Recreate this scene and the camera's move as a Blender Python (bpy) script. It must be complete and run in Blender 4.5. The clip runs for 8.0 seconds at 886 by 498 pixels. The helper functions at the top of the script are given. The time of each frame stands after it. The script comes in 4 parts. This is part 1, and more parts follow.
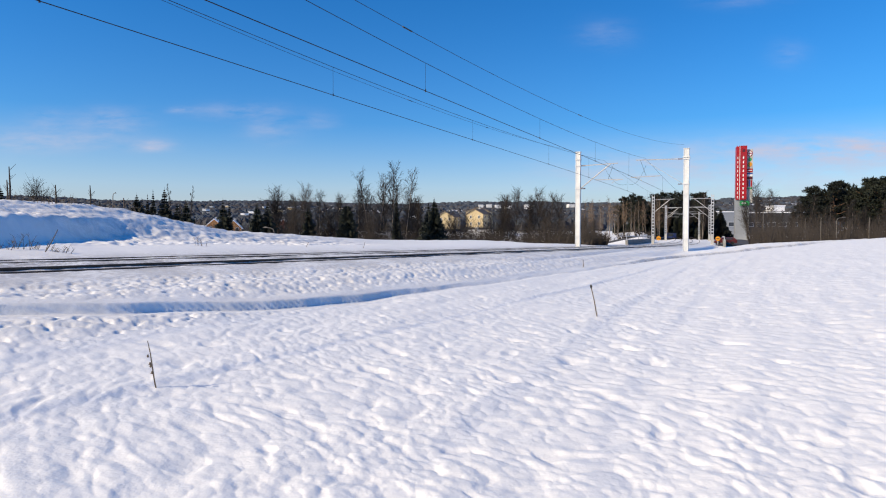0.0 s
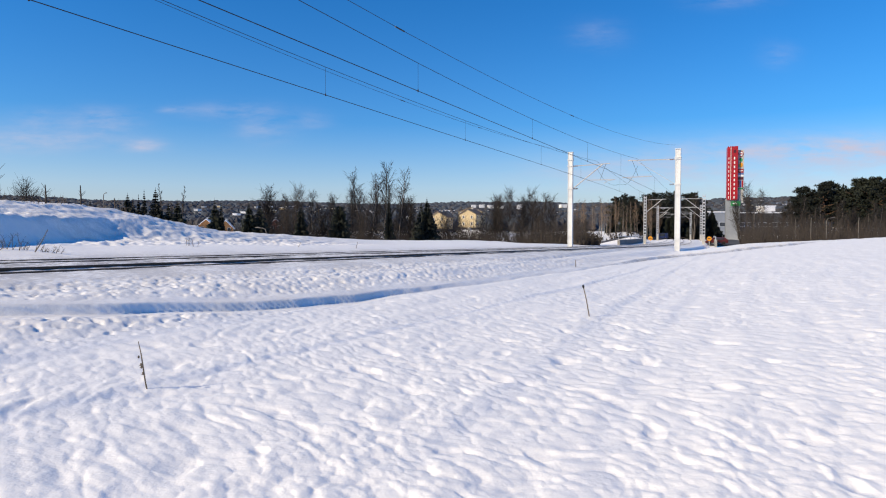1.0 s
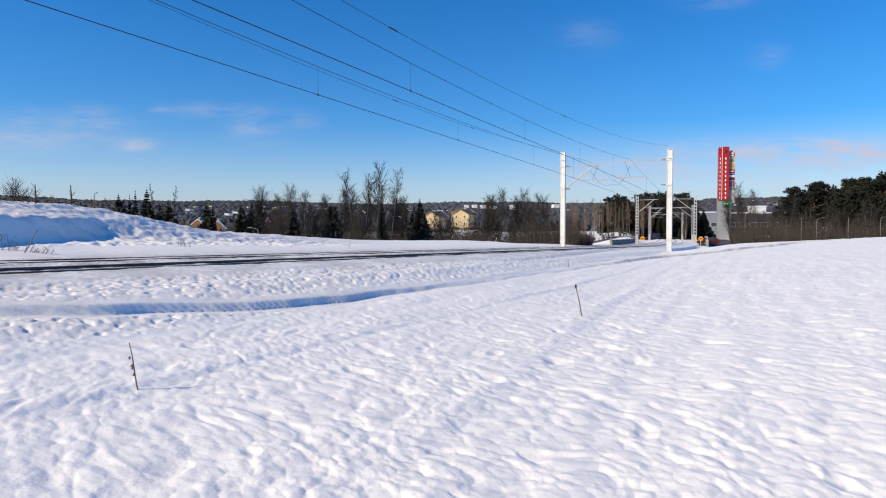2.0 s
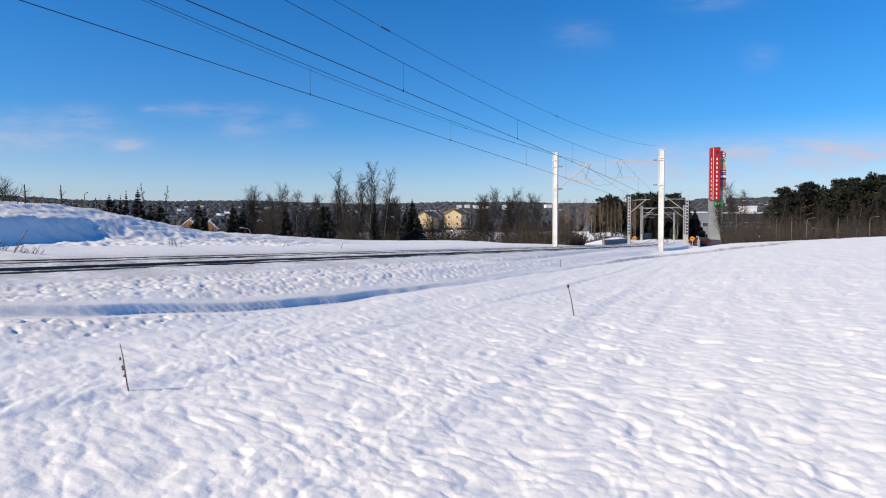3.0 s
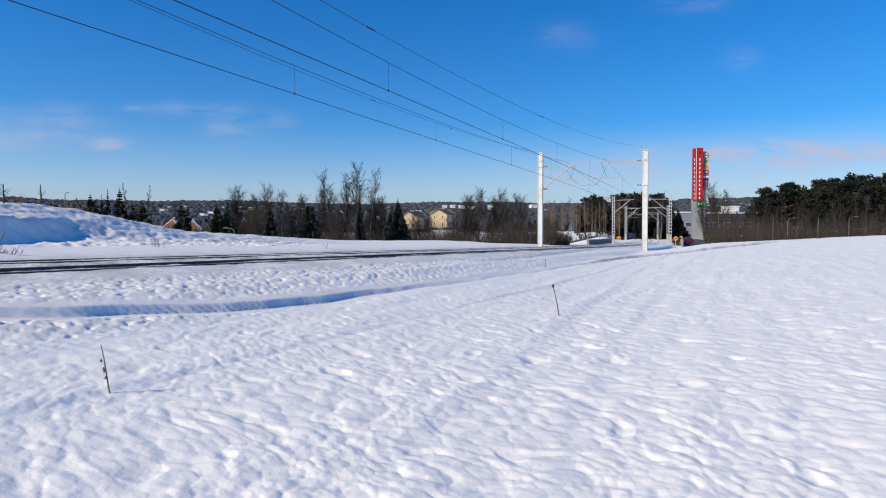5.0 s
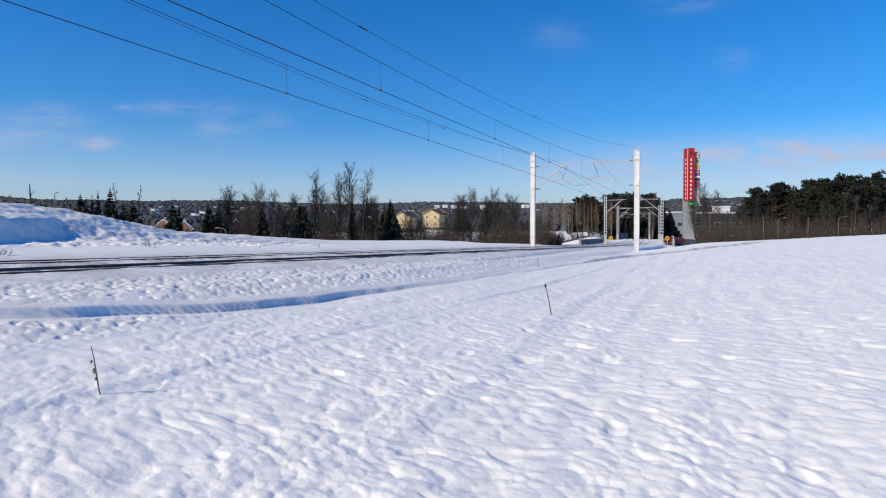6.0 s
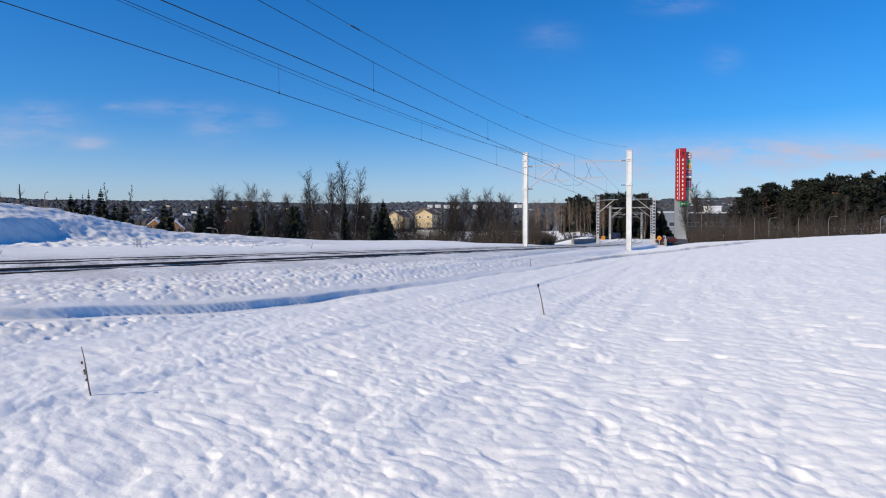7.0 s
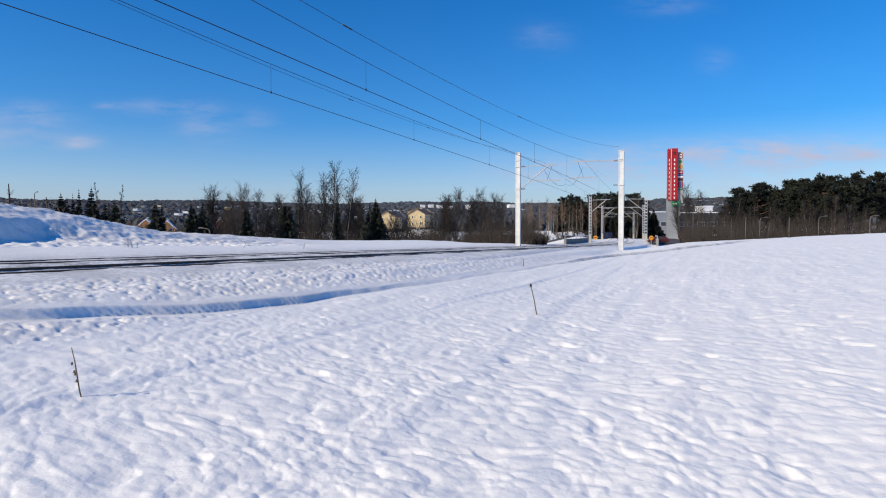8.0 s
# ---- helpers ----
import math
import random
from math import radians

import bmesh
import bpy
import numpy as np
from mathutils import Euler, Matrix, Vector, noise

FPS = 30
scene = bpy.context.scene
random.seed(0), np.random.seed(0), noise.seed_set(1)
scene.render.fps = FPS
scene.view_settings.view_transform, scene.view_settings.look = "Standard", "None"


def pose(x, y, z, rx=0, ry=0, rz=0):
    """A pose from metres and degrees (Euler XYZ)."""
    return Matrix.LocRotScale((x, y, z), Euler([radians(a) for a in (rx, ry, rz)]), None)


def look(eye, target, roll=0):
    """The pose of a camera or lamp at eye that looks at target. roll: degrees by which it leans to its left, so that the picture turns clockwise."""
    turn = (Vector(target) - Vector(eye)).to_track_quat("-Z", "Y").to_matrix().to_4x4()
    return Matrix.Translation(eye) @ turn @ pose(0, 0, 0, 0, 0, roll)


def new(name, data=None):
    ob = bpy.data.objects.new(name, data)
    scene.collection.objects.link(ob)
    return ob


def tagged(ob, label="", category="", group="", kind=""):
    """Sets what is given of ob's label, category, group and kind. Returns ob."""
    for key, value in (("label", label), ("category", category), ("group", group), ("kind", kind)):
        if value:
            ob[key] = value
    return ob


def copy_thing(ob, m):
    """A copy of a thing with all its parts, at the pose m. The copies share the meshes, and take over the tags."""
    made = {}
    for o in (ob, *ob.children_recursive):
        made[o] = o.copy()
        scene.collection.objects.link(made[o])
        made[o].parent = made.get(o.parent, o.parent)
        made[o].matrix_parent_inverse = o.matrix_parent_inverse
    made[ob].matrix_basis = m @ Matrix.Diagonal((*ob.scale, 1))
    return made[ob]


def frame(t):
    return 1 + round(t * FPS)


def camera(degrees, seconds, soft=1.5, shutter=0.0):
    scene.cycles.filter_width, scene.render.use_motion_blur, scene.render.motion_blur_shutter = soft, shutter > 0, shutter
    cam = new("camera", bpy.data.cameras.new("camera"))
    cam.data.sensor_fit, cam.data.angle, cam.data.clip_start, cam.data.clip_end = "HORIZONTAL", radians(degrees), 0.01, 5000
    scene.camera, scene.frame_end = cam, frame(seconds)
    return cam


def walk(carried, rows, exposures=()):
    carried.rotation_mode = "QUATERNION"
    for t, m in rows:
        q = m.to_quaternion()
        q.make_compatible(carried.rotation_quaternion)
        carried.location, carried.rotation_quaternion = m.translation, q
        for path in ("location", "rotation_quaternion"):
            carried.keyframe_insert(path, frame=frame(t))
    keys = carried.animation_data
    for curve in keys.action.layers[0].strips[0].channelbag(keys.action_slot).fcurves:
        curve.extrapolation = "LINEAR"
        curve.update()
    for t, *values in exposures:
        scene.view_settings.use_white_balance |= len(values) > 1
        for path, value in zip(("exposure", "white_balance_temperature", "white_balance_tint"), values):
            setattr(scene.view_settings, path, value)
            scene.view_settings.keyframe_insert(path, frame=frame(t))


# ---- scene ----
cam = camera(70.46, 8.0, soft=1.1)
EYE = 1.6
# seconds, yaw, pitch, roll
ROWS = [
    (0.0, 0.000, -2.018, 0.101), (0.5, -0.327, -2.012, 0.102), (1.0, -0.666, -2.007, 0.104), (1.5, -0.993, -2.002, 0.107),
    (3.0, -1.989, -1.995, 0.119), (3.5, -2.322, -1.994, 0.125), (4.0, -2.655, -1.994, 0.132), (4.5, -2.977, -1.995, 0.139),
    (6.0, -3.991, -2.004, 0.165), (6.5, -4.317, -2.009, 0.175), (7.0, -4.641, -2.014, 0.186), (7.5, -4.968, -2.021, 0.197),
    (8.0, -5.303, -2.028, 0.210),
]
walk(cam, [(t, pose(0.0012 * t, 0.002 * t, EYE, 90 + pitch, roll, yaw)) for t, yaw, pitch, roll in ROWS],
     exposures=((0.0, 0.26, 7150, 10), (3.3, 0.23, 7150, 10), (4.4, 0.10, 6720, 9), (8.0, 0.10, 6720, 9)))

# ---- light ----
SUN_FROM = 247.0    # compass bearing of the sun, with the first view to the north
SUN_UP = 30.0
world = bpy.data.worlds.new("sky")
scene.world = world
world.use_nodes = True


def wire_nodes(tree):
    tree.nodes.clear()

    def node(kind, **values):
        n = tree.nodes.new(kind)
        for k, v in values.items():
            if k in n.inputs:
                n.inputs[k].default_value = v
        return n
    return node, tree.links.new


def math_node(node, link, op, a, b=None):
    n = node("ShaderNodeMath")
    n.operation = op
    for i, v in enumerate((a, b)):
        if v is None:
            continue
        if isinstance(v, (int, float)):
            n.inputs[i].default_value = v
        else:
            link(v, n.inputs[i])
    return n.outputs[0]


def build_sky():
    node, link = wire_nodes(world.node_tree)
    sky = node("ShaderNodeTexSky")
    sky.sky_type, sky.sun_disc = "NISHITA", False
    sky.sun_elevation, sky.sun_rotation = radians(SUN_UP), radians(SUN_FROM)
    sky.altitude, sky.air_density, sky.dust_density, sky.ozone_density = 100, 1.0, 0.3, 3.0
    sat = node("ShaderNodeHueSaturation", Saturation=1.78, Hue=0.499)
    link(sky.outputs[0], sat.inputs["Color"])
    # thin clouds: bearing, tangent of height, half width, half height, weight
    clouds = [(0.618, 0.120, 0.20, 0.017, 0.8), (0.555, 0.085, 0.25, 0.030, 0.5), (0.771, 0.126, 0.18, 0.02, 0.6), (0.30, 0.085, 0.12, 0.022, 0.45),
              (-0.526, 0.168, 0.045, 0.017, 0.55), (-0.589, 0.138, 0.075, 0.014, 0.5), (-0.461, 0.129, 0.028, 0.009, 0.7),
              (-0.319, 0.183, 0.065, 0.011, 0.4), (-0.274, 0.153, 0.035, 0.018, 0.35), (-0.412, 0.186, 0.022, 0.004, 0.5),
              (-0.197, 0.167, 0.025, 0.012, 0.3), (0.256, 0.303, 0.035, 0.018, 0.22), (0.546, 0.272, 0.025, 0.016, 0.22),
              (-0.688, 0.137, 0.06, 0.02, 0.35), (0.465, 0.359, 0.05, 0.012, 0.25), (-0.625, 0.169, 0.03, 0.014, 0.35)]
    where = node("ShaderNodeTexCoord")
    parts = node("ShaderNodeSeparateXYZ")
    link(where.outputs["Generated"], parts.inputs[0])
    ahead = math_node(node, link, "MAXIMUM", parts.outputs[1], 0.01)
    u = math_node(node, link, "DIVIDE", parts.outputs[0], ahead)
    e = math_node(node, link, "DIVIDE", parts.outputs[2], ahead)
    flat = node("ShaderNodeCombineXYZ")
    link(math_node(node, link, "MULTIPLY", u, 9.0), flat.inputs[0])
    link(math_node(node, link, "MULTIPLY", e, 34.0), flat.inputs[1])
    fray = node("ShaderNodeTexNoise", Scale=1.6, Detail=6.0, Roughness=0.6)
    link(flat.outputs[0], fray.inputs["Vector"])
    total = None
    for bu, be, w, h, k in clouds:
        a = math_node(node, link, "DIVIDE", math_node(node, link, "SUBTRACT", u, bu), w)
        b = math_node(node, link, "DIVIDE", math_node(node, link, "SUBTRACT", e, be), h)
        d = math_node(node, link, "ADD", math_node(node, link, "MULTIPLY", a, a), math_node(node, link, "MULTIPLY", b, b))
        g = math_node(node, link, "MULTIPLY", math_node(node, link, "POWER", 2.718, math_node(node, link, "MULTIPLY", d, -0.8)), k * 1.05)
        total = g if total is None else math_node(node, link, "ADD", total, g)
    soft = node("ShaderNodeMapRange")
    soft.inputs[1].default_value, soft.inputs[2].default_value = 0.3, 0.72
    link(fray.outputs[0], soft.inputs[0])
    amount = math_node(node, link, "MULTIPLY", total, soft.outputs[0])
    mix = node("ShaderNodeMix")
    mix.data_type = "RGBA"
    link(amount, mix.inputs[0])
    # clear polar air: a deeper blue, paling to haze at the horizon
    deep = node("ShaderNodeMix")
    deep.data_type, deep.blend_type = "RGBA", "MULTIPLY"
    deep.inputs[0].default_value = 1.0
    link(sat.outputs[0], deep.inputs[6])
    deep.inputs[7].default_value = (1.0, 1.13, 1.44, 1)
    haze = node("ShaderNodeMix")
    haze.data_type = "RGBA"
    link(math_node(node, link, "MULTIPLY", math_node(node, link, "POWER", 2.718, math_node(node, link, "MULTIPLY", math_node(node, link, "MAXIMUM", parts.outputs[2], 0.0), -9.0)), 0.75), haze.inputs[0])
    link(deep.outputs[2], haze.inputs[6])
    haze.inputs[7].default_value = (3.9, 4.5, 7.0, 1)
    link(haze.outputs[2], mix.inputs[6])
    mix.inputs[7].default_value = (4.9, 5.25, 7.1, 1)
    back = node("ShaderNodeBackground", Strength=0.093)
    link(mix.outputs[2], back.inputs[0])
    out = node("ShaderNodeOutputWorld")
    link(back.outputs[0], out.inputs[0])


build_sky()
sun = new("sun", bpy.data.lights.new("sun", "SUN"))
sun.data.energy, sun.data.angle, sun.data.color = 4.6, radians(0.53), (1.0, 0.86, 0.61)
_a, _e = radians(SUN_FROM), radians(SUN_UP)
sun.matrix_world = look((0, 0, 60), (-math.sin(_a) * math.cos(_e), -math.cos(_a) * math.cos(_e), 60 - math.sin(_e)))

# ---- materials ----
def material(name, colour, second=None, scale=2.0, rough=0.8, metal=0.0, bump=0.0, fine=30.0, spread=0.0, detail=4.0):
    """A surface with two scales of variation, in object metres; spread varies it from object to object."""
    m = bpy.data.materials.new(name)
    m.use_nodes = True
    node, link = wire_nodes(m.node_tree)
    second = second or tuple(c * 0.72 for c in colour)
    where = node("ShaderNodeTexCoord")
    n1 = node("ShaderNodeTexNoise", Scale=scale, Detail=detail, Roughness=0.6)
    n2 = node("ShaderNodeTexNoise", Scale=fine, Detail=3.0)
    link(where.outputs["Object"], n1.inputs["Vector"])
    link(where.outputs["Object"], n2.inputs["Vector"])
    both = math_node(node, link, "ADD", math_node(node, link, "MULTIPLY", n1.outputs[0], 0.7), math_node(node, link, "MULTIPLY", n2.outputs[0], 0.3))
    if spread:
        info = node("ShaderNodeObjectInfo")
        both = math_node(node, link, "ADD", both, math_node(node, link, "MULTIPLY", math_node(node, link, "SUBTRACT", info.outputs["Random"], 0.5), spread))
    ramp = node("ShaderNodeMapRange")
    ramp.inputs[1].default_value, ramp.inputs[2].default_value = 0.36, 0.64
    link(both, ramp.inputs[0])
    mix = node("ShaderNodeMix")
    mix.data_type = "RGBA"
    link(ramp.outputs[0], mix.inputs[0])
    mix.inputs[6].default_value, mix.inputs[7].default_value = (*second, 1), (*colour, 1)
    bsdf = node("ShaderNodeBsdfPrincipled", Roughness=rough, Metallic=metal)
    link(mix.outputs[2], bsdf.inputs["Base Color"])
    if bump:
        b = node("ShaderNodeBump", Strength=0.6, Distance=bump)
        link(both, b.inputs["Height"])
        link(b.outputs[0], bsdf.inputs["Normal"])
    out = node("ShaderNodeOutputMaterial")
    link(bsdf.outputs[0], out.inputs[0])
    return m


SNOW = material("snow", (0.91, 0.905, 0.90), (0.85, 0.85, 0.85), 6.0, 0.5, bump=0.018, fine=36.0, detail=7.0)


def add_grit_tone(m):
    """Dust and gritty brake wear in the snow along the line, and a darker tone along the furrow and crest, where the
    mesh carries it, in blotches and specks.
    """
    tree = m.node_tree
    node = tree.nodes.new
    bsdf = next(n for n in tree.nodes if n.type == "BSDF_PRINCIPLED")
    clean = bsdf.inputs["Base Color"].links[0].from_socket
    grit_tone, where, blotch, specks, spread, mix = (node(k) for k in ("ShaderNodeAttribute", "ShaderNodeTexCoord", "ShaderNodeTexNoise", "ShaderNodeTexNoise", "ShaderNodeMapRange", "ShaderNodeMix"))
    grit_tone.attribute_name = "grit_tone"
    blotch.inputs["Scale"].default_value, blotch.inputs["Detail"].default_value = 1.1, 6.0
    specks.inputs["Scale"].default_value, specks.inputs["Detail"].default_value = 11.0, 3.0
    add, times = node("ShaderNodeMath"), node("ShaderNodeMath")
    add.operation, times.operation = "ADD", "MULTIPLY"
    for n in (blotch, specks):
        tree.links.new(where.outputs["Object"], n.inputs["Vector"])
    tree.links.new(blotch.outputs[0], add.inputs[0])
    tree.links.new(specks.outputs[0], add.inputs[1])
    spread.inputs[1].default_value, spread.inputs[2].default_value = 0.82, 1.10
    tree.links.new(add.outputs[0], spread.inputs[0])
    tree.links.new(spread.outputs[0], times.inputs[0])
    tree.links.new(grit_tone.outputs["Fac"], times.inputs[1])
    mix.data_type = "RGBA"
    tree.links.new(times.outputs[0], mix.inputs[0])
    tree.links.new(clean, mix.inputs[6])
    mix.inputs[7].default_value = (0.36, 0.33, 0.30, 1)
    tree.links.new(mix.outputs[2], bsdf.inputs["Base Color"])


add_grit_tone(SNOW)
ROOF_SNOW = material("roof_snow", (0.88, 0.88, 0.90), (0.78, 0.79, 0.82), 0.6, 0.7, bump=0.03, fine=6.0)
RAIL = material("rail_steel", (0.10, 0.07, 0.055), (0.05, 0.038, 0.032), 4.0, 0.55, 0.6, fine=40)
BALLAST = material("ballast", (0.16, 0.145, 0.135), (0.06, 0.055, 0.052), 14.0, 0.95, bump=0.03, fine=60)
MAST = material("mast_paint", (0.66, 0.675, 0.69), (0.48, 0.495, 0.51), 1.2, 0.5, 0.0, bump=0.004, fine=22)
GALV = material("galvanised_steel", (0.62, 0.63, 0.64), (0.47, 0.48, 0.50), 5.0, 0.42, 0.5, fine=40)
WIRE = material("wire_copper", (0.05, 0.045, 0.045), (0.03, 0.03, 0.03), 2.0, 0.5, 0.7)
INSULATOR = material("insulator", (0.16, 0.06, 0.035), None, 8.0, 0.25)
CONCRETE = material("concrete", (0.47, 0.46, 0.44), (0.34, 0.335, 0.33), 0.7, 0.85, bump=0.01, fine=18)
OLD_CONCRETE = material("weathered_concrete", (0.27, 0.265, 0.255), (0.17, 0.165, 0.16), 0.8, 0.9, bump=0.01, fine=14)
ASPHALT = material("asphalt", (0.075, 0.075, 0.08), (0.045, 0.045, 0.05), 0.4, 0.85, bump=0.01, fine=25)
BARK_BIRCH = material("birch_bark", (0.30, 0.26, 0.23), (0.09, 0.072, 0.062), 1.6, 0.9, fine=9, spread=0.3)
BARK_DARK = material("dark_bark", (0.08, 0.06, 0.048), (0.036, 0.028, 0.023), 1.5, 0.95, fine=12, spread=0.3)
BARK_PINE = material("pine_bark", (0.16, 0.09, 0.06), (0.06, 0.042, 0.032), 1.2, 0.95, fine=9, spread=0.3)
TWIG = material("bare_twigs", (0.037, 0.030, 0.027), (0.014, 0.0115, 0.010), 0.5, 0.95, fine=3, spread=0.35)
# lighter, warmer copy of the bare twigs with the grove's sunlight in its colour
TWIG_SUNLIT = material("sunlit_twigs", (0.21, 0.145, 0.098), (0.09, 0.063, 0.045), 0.4, 0.95, fine=3, spread=0.3)
SPRUCE = material("spruce_needles", (0.015, 0.021, 0.013), (0.006, 0.009, 0.007), 0.8, 0.85, fine=5, spread=0.35)
PINE = material("pine_needles", (0.016, 0.022, 0.013), (0.005, 0.009, 0.006), 0.7, 0.85, fine=5, spread=0.35)
DRY = material("dry_stalk", (0.19, 0.145, 0.10), (0.085, 0.065, 0.05), 18.0, 0.9, fine=70)
RED = material("red_sign", (0.36, 0.010, 0.013), (0.30, 0.008, 0.011), 0.3, 0.35, fine=4)
MAROON = material("dark_red_paint", (0.10, 0.012, 0.014), (0.07, 0.008, 0.010), 0.8, 0.3, fine=6)
WHITE = material("white_paint", (0.80, 0.80, 0.80), (0.70, 0.70, 0.71), 0.5, 0.5, fine=5)
GREEN = material("green_sign", (0.02, 0.30, 0.09), (0.015, 0.24, 0.07), 0.5, 0.4, fine=5)
YELLOW = material("yellow_sign", (0.68, 0.28, 0.01), (0.58, 0.23, 0.01), 2.0, 0.4, fine=9)
BLUE = material("blue_paint", (0.03, 0.09, 0.35), (0.02, 0.06, 0.26), 0.7, 0.35, fine=7)
DEEP_BLUE = material("deep_blue_paint", (0.012, 0.03, 0.13), (0.008, 0.02, 0.09), 0.7, 0.35, fine=7)
ROOF_TILE = material("brown_roof_tiles", (0.15, 0.115, 0.09), (0.09, 0.07, 0.058), 0.5, 0.8, fine=6)
GREY_PANEL = material("grey_cladding", (0.26, 0.28, 0.31), (0.20, 0.22, 0.25), 0.25, 0.55, fine=3)
DARK_PANEL = material("dark_cladding", (0.065, 0.06, 0.06), (0.04, 0.04, 0.042), 0.25, 0.6, fine=3)
CREAM = material("cream_render", (0.50, 0.40, 0.24), (0.42, 0.33, 0.20), 0.35, 0.85, fine=4)
OCHRE = material("ochre_boards", (0.58, 0.27, 0.09), (0.44, 0.20, 0.07), 0.4, 0.8, fine=5)
BRICKRED = material("red_boards", (0.36, 0.10, 0.06), (0.27, 0.08, 0.05), 0.4, 0.8, fine=5)
GLASS = material("window_glass", (0.05, 0.06, 0.075), (0.03, 0.035, 0.045), 0.5, 0.08)
POLE = material("weathered_pole", (0.17, 0.155, 0.14), (0.10, 0.09, 0.082), 2.0, 0.7, fine=14)
RUBBER = material("rubber", (0.02, 0.02, 0.02), (0.012, 0.012, 0.012), 6.0, 0.8)
# aerial haze is mixed into the blue-grey base colours of the far woods
FARWOOD_HAZED = material("far_wood_hazed", (0.060, 0.075, 0.098), (0.038, 0.049, 0.066), 0.01, 0.95, fine=0.06)
FARBARE_HAZED = material("far_bare_wood_hazed", (0.058, 0.056, 0.062), (0.032, 0.031, 0.036), 0.01, 0.95, fine=0.06)

# ---- mesh tools ----
class Form:
    """Gathers corners and faces of one mesh."""

    def __init__(self):
        self.v, self.f = [], []

    def box(self, x0, x1, y0, y1, z0, z1, m=None):
        i = len(self.v)
        for z in (z0, z1):
            for x, y in ((x0, y0), (x1, y0), (x1, y1), (x0, y1)):
                p = Vector((x, y, z))
                self.v.append(tuple(m @ p if m else p))
        self.f += [(i, i + 3, i + 2, i + 1), (i + 4, i + 5, i + 6, i + 7)]
        self.f += [(i + k, i + (k + 1) % 4, i + 4 + (k + 1) % 4, i + 4 + k) for k in range(4)]
        return self

    def tube(self, path, radii, sides=6, cap=True):
        path = [Vector(p) for p in path]
        if isinstance(radii, (int, float)):
            radii = [radii] * len(path)
        i = len(self.v)
        for k, p in enumerate(path):
            d = (path[min(k + 1, len(path) - 1)] - path[max(k - 1, 0)]).normalized()
            a = d.orthogonal().normalized() if k == 0 else (a - d * a.dot(d)).normalized()
            b = d.cross(a)
            for j in range(sides):
                w = 2 * math.pi * j / sides
                self.v.append(tuple(p + (a * math.cos(w) + b * math.sin(w)) * radii[k]))
        for k in range(len(path) - 1):
            for j in range(sides):
                q = (j + 1) % sides
                self.f.append((i + k * sides + j, i + k * sides + q, i + (k + 1) * sides + q, i + (k + 1) * sides + j))
        if cap:
            self.f.append(tuple(i + j for j in reversed(range(sides))))
            self.f.append(tuple(i + (len(path) - 1) * sides + j for j in range(sides)))
        return self

    def face(self, *points):
        i = len(self.v)
        self.v += [tuple(p) for p in points]
        self.f.append(tuple(range(i, i + len(points))))
        return self

    def mesh(self, name, mat, smooth=False):
        me = bpy.data.meshes.new(name)
        me.from_pydata(self.v, [], self.f)
        me.materials.append(mat)
        if smooth:
            me.polygons.foreach_set("use_smooth", [True] * len(me.polygons))
        return me


def part(name, made, mat, parent, label="", at=None, smooth=False):
    """Links a form (or a finished mesh) as one part under a thing or a part."""
    ob = new(name, made if isinstance(made, bpy.types.Mesh) else made.mesh(name, mat, smooth))
    ob.parent = parent
    if at is not None:
        ob.matrix_basis = at
    return tagged(ob, label)


def thing(name, label, category, m=None, group="", kind=""):
    ob = new(name)
    ob.empty_display_size = 0.2
    if m is not None:
        ob.matrix_basis = m
    return tagged(ob, label, category, group, kind)


# ---- the land ----
HEAD = radians(29.0)
SH, CH = math.sin(HEAD), math.cos(HEAD)
OFF = 12.4          # metres from the track beside the field to the first eye
SPACING = 4.1       # between the two track centres


def bend(s):
    """Sideways offset of the line where it curves away."""
    s = np.maximum(np.asarray(s, float) - 45.0, 0.0)
    return np.where(s < 250, s * s / 1800.0, 250 * 250 / 1800.0 + (s - 250) * 0.2778)


def along(s, n):
    """Plan place s metres along the line and n metres to its right."""
    m = n - OFF - bend(s)
    return s * SH + m * CH, s * CH - m * SH


def to_line(x, y):
    s = x * SH + y * CH
    return s, x * CH - y * SH + OFF + bend(s)


def rail_z(s):
    """Height of the rail heads: downhill, then level over the bridge."""
    s = np.asarray(s, float)
    k = np.clip(s - 80.0, 0.0, 110.0)
    return 0.97 - 0.0215 * np.clip(s, -200, 80) - 0.0215 * (k - k * k / 220.0)


def step(a, b, v):
    k = np.clip((v - a) / (b - a), 0.0, 1.0)
    return k * k * (3 - 2 * k)


def smax(a, b, k):
    return 0.5 * (a + b + np.sqrt((a - b) ** 2 + k * k))


def grain(x, y, seed):
    """Gradient noise in the plane, about -0.7 to 0.7."""
    xi, yi = np.floor(x), np.floor(y)
    xf, yf = x - xi, y - yi
    u, v = xf * xf * xf * (xf * (xf * 6 - 15) + 10), yf * yf * yf * (yf * (yf * 6 - 15) + 10)

    def corner(i, j):
        h = np.sin((xi + i) * 127.1 + (yi + j) * 311.7 + seed * 74.7) * 43758.5453
        a = (h - np.floor(h)) * 2 * np.pi
        return np.cos(a) * (xf - i) + np.sin(a) * (yf - j)
    return (corner(0, 0) * (1 - u) + corner(1, 0) * u) * (1 - v) + (corner(0, 1) * (1 - u) + corner(1, 1) * u) * v


